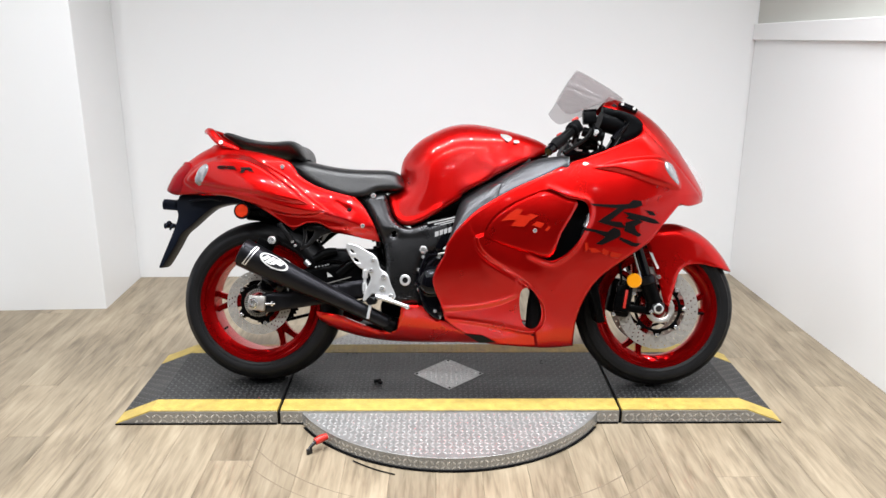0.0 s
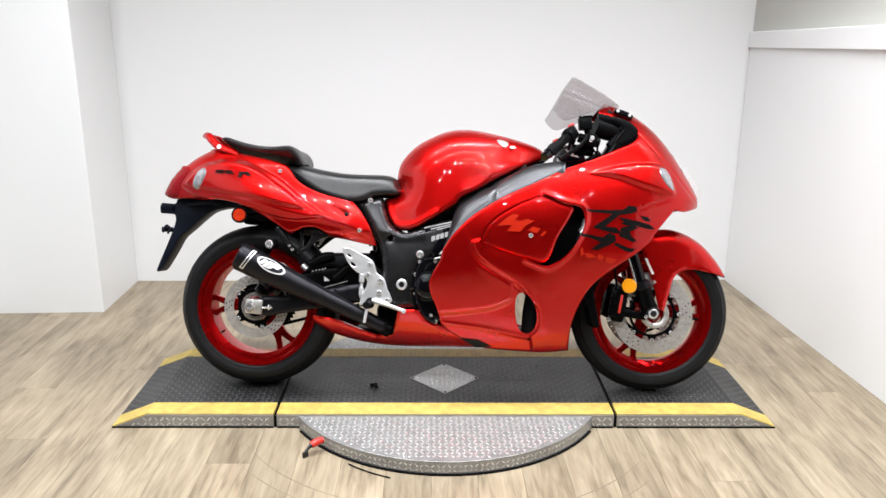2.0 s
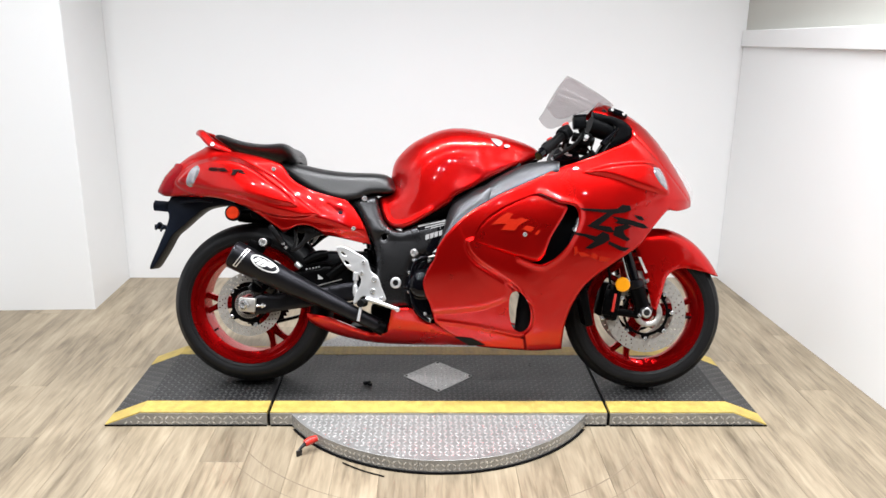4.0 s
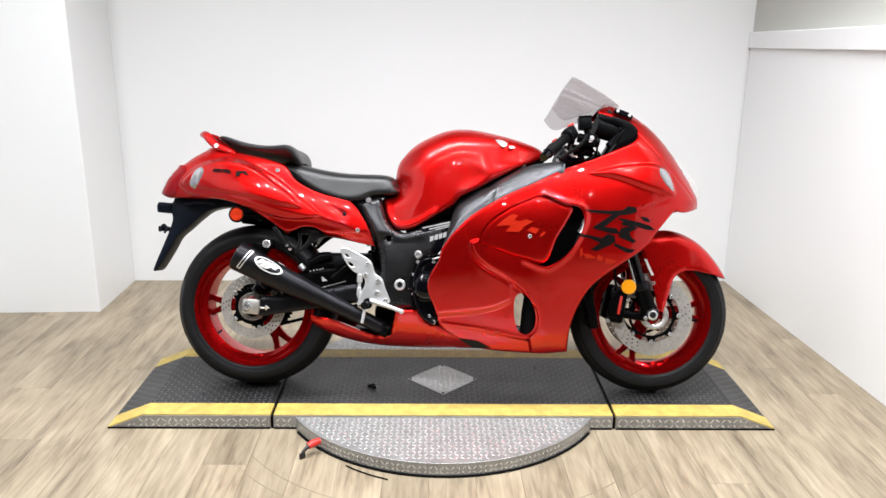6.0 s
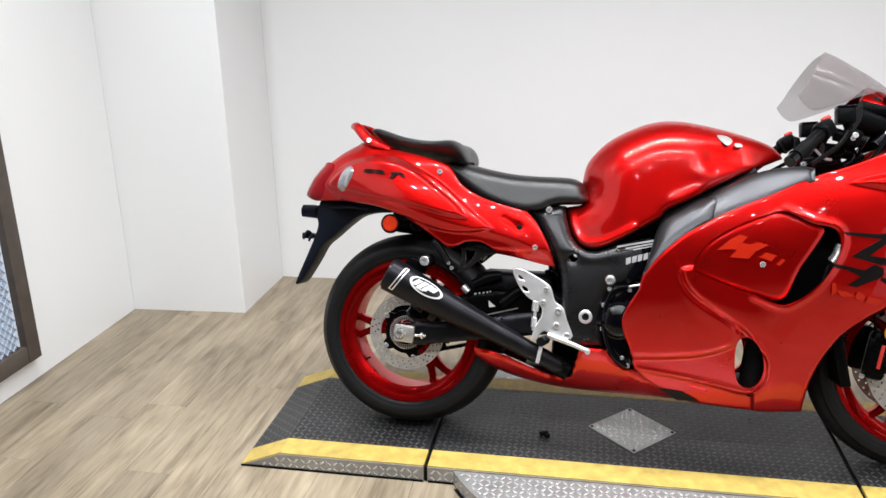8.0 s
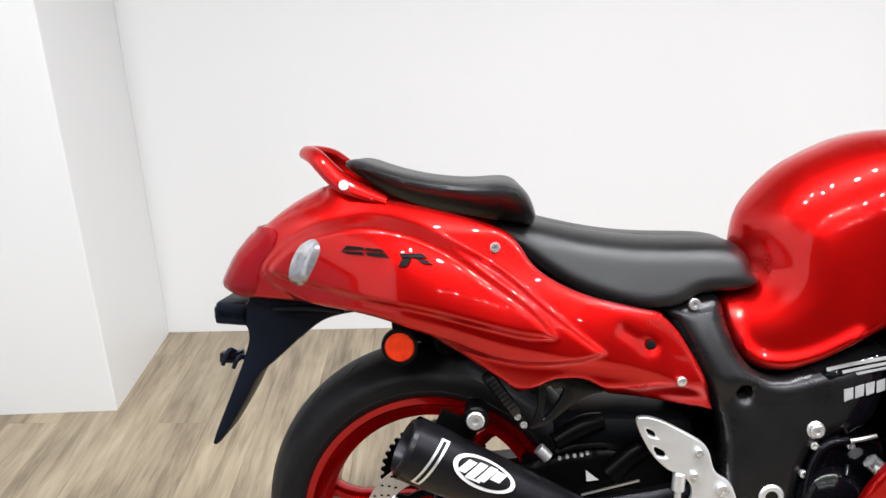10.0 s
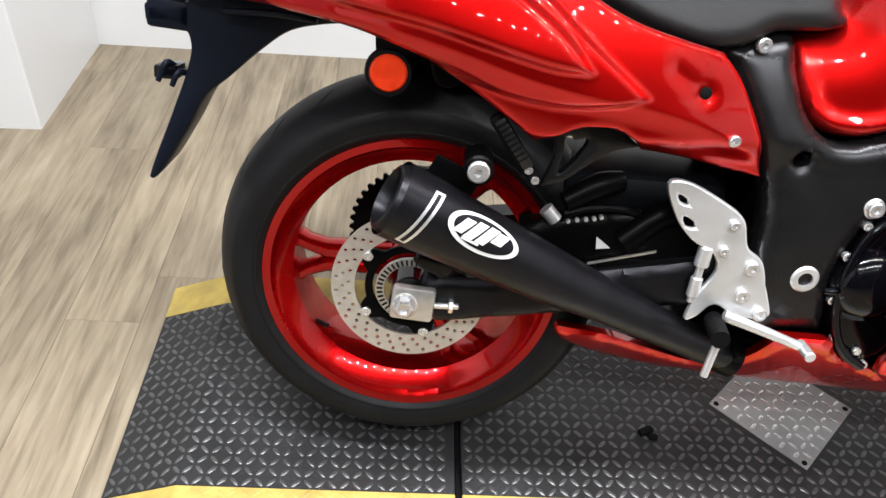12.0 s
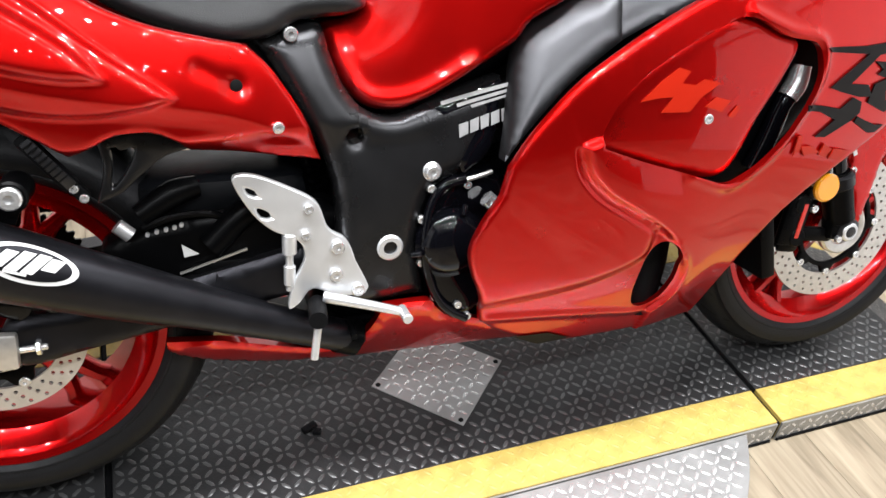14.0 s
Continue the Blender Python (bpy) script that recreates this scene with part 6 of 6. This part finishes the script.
for s in (-1, 1):
    top, low = Vector((0.686, -0.100, 0.568)), Vector((0.749, -0.100, 0.355))
    top.y = low.y = s * 0.102
    leg = part("fork_leg", merge(rod(low + (top - low) * 0.35, low + Vector((0.012, 0, -0.03)), 0.031, 0.029), box((FX - 0.012, s * 0.1, FZ + 0.012), (0.06, 0.04, 0.06), 0.012)), BLACK, bike, "black lower fork leg")
    part("stanchion", rod(top + (top - low) * 1.4, low, 0.0215), GLOSS, leg, "dark fork tube")
    part("leg_clamp", rod(low + (top - low) * 0.34, low + (top - low) * 0.2, 0.035), MUFFLER, leg)
    part("axle_clamp", box((FX - 0.002, s * 0.112, FZ + 0.004), (0.05, 0.03, 0.05), 0.014, (0, 20, 0)), TRIM, leg, "grey axle clamp")
    part("clamp_bolt", bolt((FX - 0.028, s * 0.126, FZ - 0.012), 0.007, 0.005, s), CHROME, leg)
    part("fork_guard", rod(low + (top - low) * 0.9 + Vector((-0.022, s * 0.012, 0)), low + (top - low) * 0.25 + Vector((-0.022, s * 0.012, 0)), 0.004), CHROME, leg)
    part("axle_end", rod((FX, s * 0.128, FZ), (FX, s * 0.09, FZ), 0.019, hollow=0.012), SILVER, leg, "bright axle end")
    part("hub_ring", lathe([(0.034, -0.006), (0.04, -0.009), (0.05, -0.009), (0.054, -0.004), (0.054, 0.006), (0.034, 0.006)], 40, True, pose(FX + 0.006, s * 0.088, FZ) if s < 0 else pose(FX + 0.006, s * 0.088, FZ, 0, 0, 180)), DISC, front_wheel, "bright ring round the front hub")
    brake_disc(FX, FZ, s * 0.075, 0.152, 0.104, 0.078, front_wheel, 8, 34)
    cx, cz = FX - 0.125, FZ + 0.035
    cl = part("brake_caliper", merge(box((cx, s * 0.085, cz), (0.055, 0.06, 0.14), 0.014, (0, 10, 0)), box((cx - 0.012, s * 0.112, cz), (0.05, 0.016, 0.1), 0.006, (0, 10, 0)), box((cx + 0.055, s * 0.095, cz - 0.04), (0.1, 0.02, 0.03), 0.008, (0, 8, 0)), rod((cx, s * 0.122, cz + 0.035), (cx, s * 0.1, cz + 0.035), 0.019), rod((cx, s * 0.122, cz - 0.035), (cx, s * 0.1, cz - 0.035), 0.019)), BLACK, bike, "black front brake caliper")
    part("caliper_bolt", bolt((cx + 0.035, s * 0.112, cz + 0.02), 0.008, 0.006, s), CHROME, cl)
    part("caliper_bolt", bolt((cx - 0.04, s * 0.1, cz - 0.06), 0.008, 0.006, s), CHROME, cl)
    part("caliper_mark", box((cx + 0.002, s * 0.1212, cz), (0.01, 0.002, 0.07), 0.0005, (0, 10, 0)), REDGRIP, cl, "red marking on the caliper")
    part("brake_hose", tube([(cx - 0.01, s * 0.1, cz + 0.07), (cx - 0.02, s * 0.11, cz + 0.14), (0.6, s * 0.1, 0.6)], 0.005, 8), RUBBER, cl)
c = (0.678, -0.140, 0.411)
part("fork_reflector", lathe([(0, -0.004), (0.024, -0.004), (0.028, 0), (0.028, 0.006), (0, 0.006)], 32, False, Matrix.Translation(c)), AMBER, bike, "round amber fork reflector")
part("reflector_stem", rod((c[0], c[1] + 0.004, c[2]), (c[0] + 0.04, -0.1, c[2]), 0.007), PLASTIC, bike)
part("valve", rod((FX + 0.19, -0.02, FZ - 0.02), (FX + 0.165, -0.03, FZ - 0.02), 0.005), RUBBER, front_wheel)
part("shock", rod((-0.3, 0, 0.62), (-0.26, 0, 0.34), 0.03), GLOSS, bike)
tagged(part("shock_spring", merge(*[rod((-0.3 + 0.005 * k, 0, 0.6 - 0.03 * k), (-0.298 + 0.005 * k, 0, 0.588 - 0.03 * k), 0.042) for k in range(8)]), GLOSS, bike), kind="stuff")
# dark tube added over the rear wheel to block light from behind
part("inner_fender", tube([(-0.84, 0, 0.685), (-0.72, 0, 0.69), (-0.6, 0, 0.665), (-0.5, 0, 0.61)], [0.05, 0.07, 0.08, 0.07], 14), PLASTIC, bike, "black filler above the rear wheel, added to block light")


# ---- the set of the bodywork ----
def eased_step(u):
    u = np.clip(u, 0, 1)
    return u * u * (3 - 2 * u)


SWELLING = ("tail_cowl", "rear_seat", "main_frame", "grab_rail", "side_reflector", "reflector_ring", "reflector_arm", "helmet_lock", "seat_base")


def settle(ob):
    """Draws the bodywork to its true proportions; the tail swells towards its middle."""
    me = ob.data
    co = np.empty(3 * len(me.vertices))
    me.vertices.foreach_get("co", co)
    x, y, z = co.reshape(-1, 3).T
    yy = -np.abs(y)
    swell = (0.08 * eased_step((-0.05 - x) / 0.15) + 0.32 * eased_step((-0.2 - x) / 0.5) * eased_step((x + 1.15) / 0.35)) * eased_step((z - 0.56) / 0.05) * eased_step((0.97 - z) / 0.12)
    if not any(o.name.split(".")[0] in SWELLING for o in (ob, ob.parent)):
        swell = 0 * swell
    x2 = 0.0009 + 1.0094 * x + 0.026 * yy - 0.0049 * z + 0.0083 * x * x - 0.0142 * x * z + 0.0157 * x * yy - 0.2365 * yy * swell
    z2 = -0.006 + 0.0009 * x - 0.0525 * yy + 1.0178 * z + 0.008 * x * z - 0.0143 * z * z + 0.016 * yy * z + 0.0384 * yy * swell
    me.vertices.foreach_set("co", (0.9937 * np.stack([x2, y * (1 + swell), z2], -1)).ravel())
    me.update()


WHEELS = {rear_wheel: ((RX, RZ), (-0.7562, 0.3083), 1.01), front_wheel: ((FX, FZ), (0.778, 0.306), 1.015)}
for hub, ((x0, z0), (x1, z1), k) in WHEELS.items():
    for ob in (hub, *hub.children_recursive):
        ob.data.transform(Matrix.Translation((x1, 0, z1)) @ Matrix.Diagonal((k, 1, k, 1)) @ Matrix.Translation((-x0, 0, -z0)))
for ob in bike.children_recursive:
    if ob not in WHEELS and ob.parent not in WHEELS and ob.parent.parent not in WHEELS:
        settle(ob)

# ---- floor planks ----
W_PLANK, L_PLANK = 0.154, 1.22
rng = random.Random(4)
plank_mesh = {}
col = 0
x = -1.44 - 6 * W_PLANK
while x < 2.5:
    y = NEAR - rng.random() * L_PLANK
    while y < BACK:
        a, b = max(y, NEAR), min(y + L_PLANK, BACK)
        x0, x1 = max(x, LEFT), min(x + W_PLANK, 2.5)
        if b - a > 0.05 and x1 - x0 > 0.01:
            key = (round(b - a, 3), round(x1 - x0, 3))
            if key not in plank_mesh:
                bm = prism([(-key[1] / 2 + 0.0003, -key[0] / 2 + 0.0003), (key[1] / 2 - 0.0003, -key[0] / 2 + 0.0003), (key[1] / 2 - 0.0003, key[0] / 2 - 0.0003), (-key[1] / 2 + 0.0003, key[0] / 2 - 0.0003)], -0.006, 0)
                bmesh.ops.bevel(bm, geom=[e for e in bm.edges if all(v.co.z > -0.001 for v in e.verts)], offset=0.0005, segments=1, affect="EDGES")
                me = bpy.data.meshes.new("plank")
                bm.to_mesh(me)
                bm.free()
                me.materials.append(PLANK)
                plank_mesh[key] = me
            p = new("plank", plank_mesh[key])
            p.parent = floor
            p.location = ((x0 + x1) / 2, (a + b) / 2, 0)
        y += L_PLANK
    x += W_PLANK

# old scuffs left on the planks by the turning ramp
for r, a0, a1, w in ((0.83, -150, -112, 0.004), (0.9, -142, -118, 0.003), (0.86, -70, -38, 0.004), (0.94, -64, -44, 0.003), (1.02, -128, -96, 0.003)):
    arc = [(r * math.cos(radians(a)), r * math.sin(radians(a))) for a in np.linspace(a0, a1, 28)]
    back = [((r + w * math.sin(math.pi * k / 27) + 0.0006) * math.cos(radians(a)), (r + w * math.sin(math.pi * k / 27) + 0.0006) * math.sin(radians(a))) for k, a in enumerate(np.linspace(a1, a0, 28))]
    part("scuff", prism(arc + back, 0.0, 0.0005), SCUFF, floor, "faint curved scuff on the planks", False)
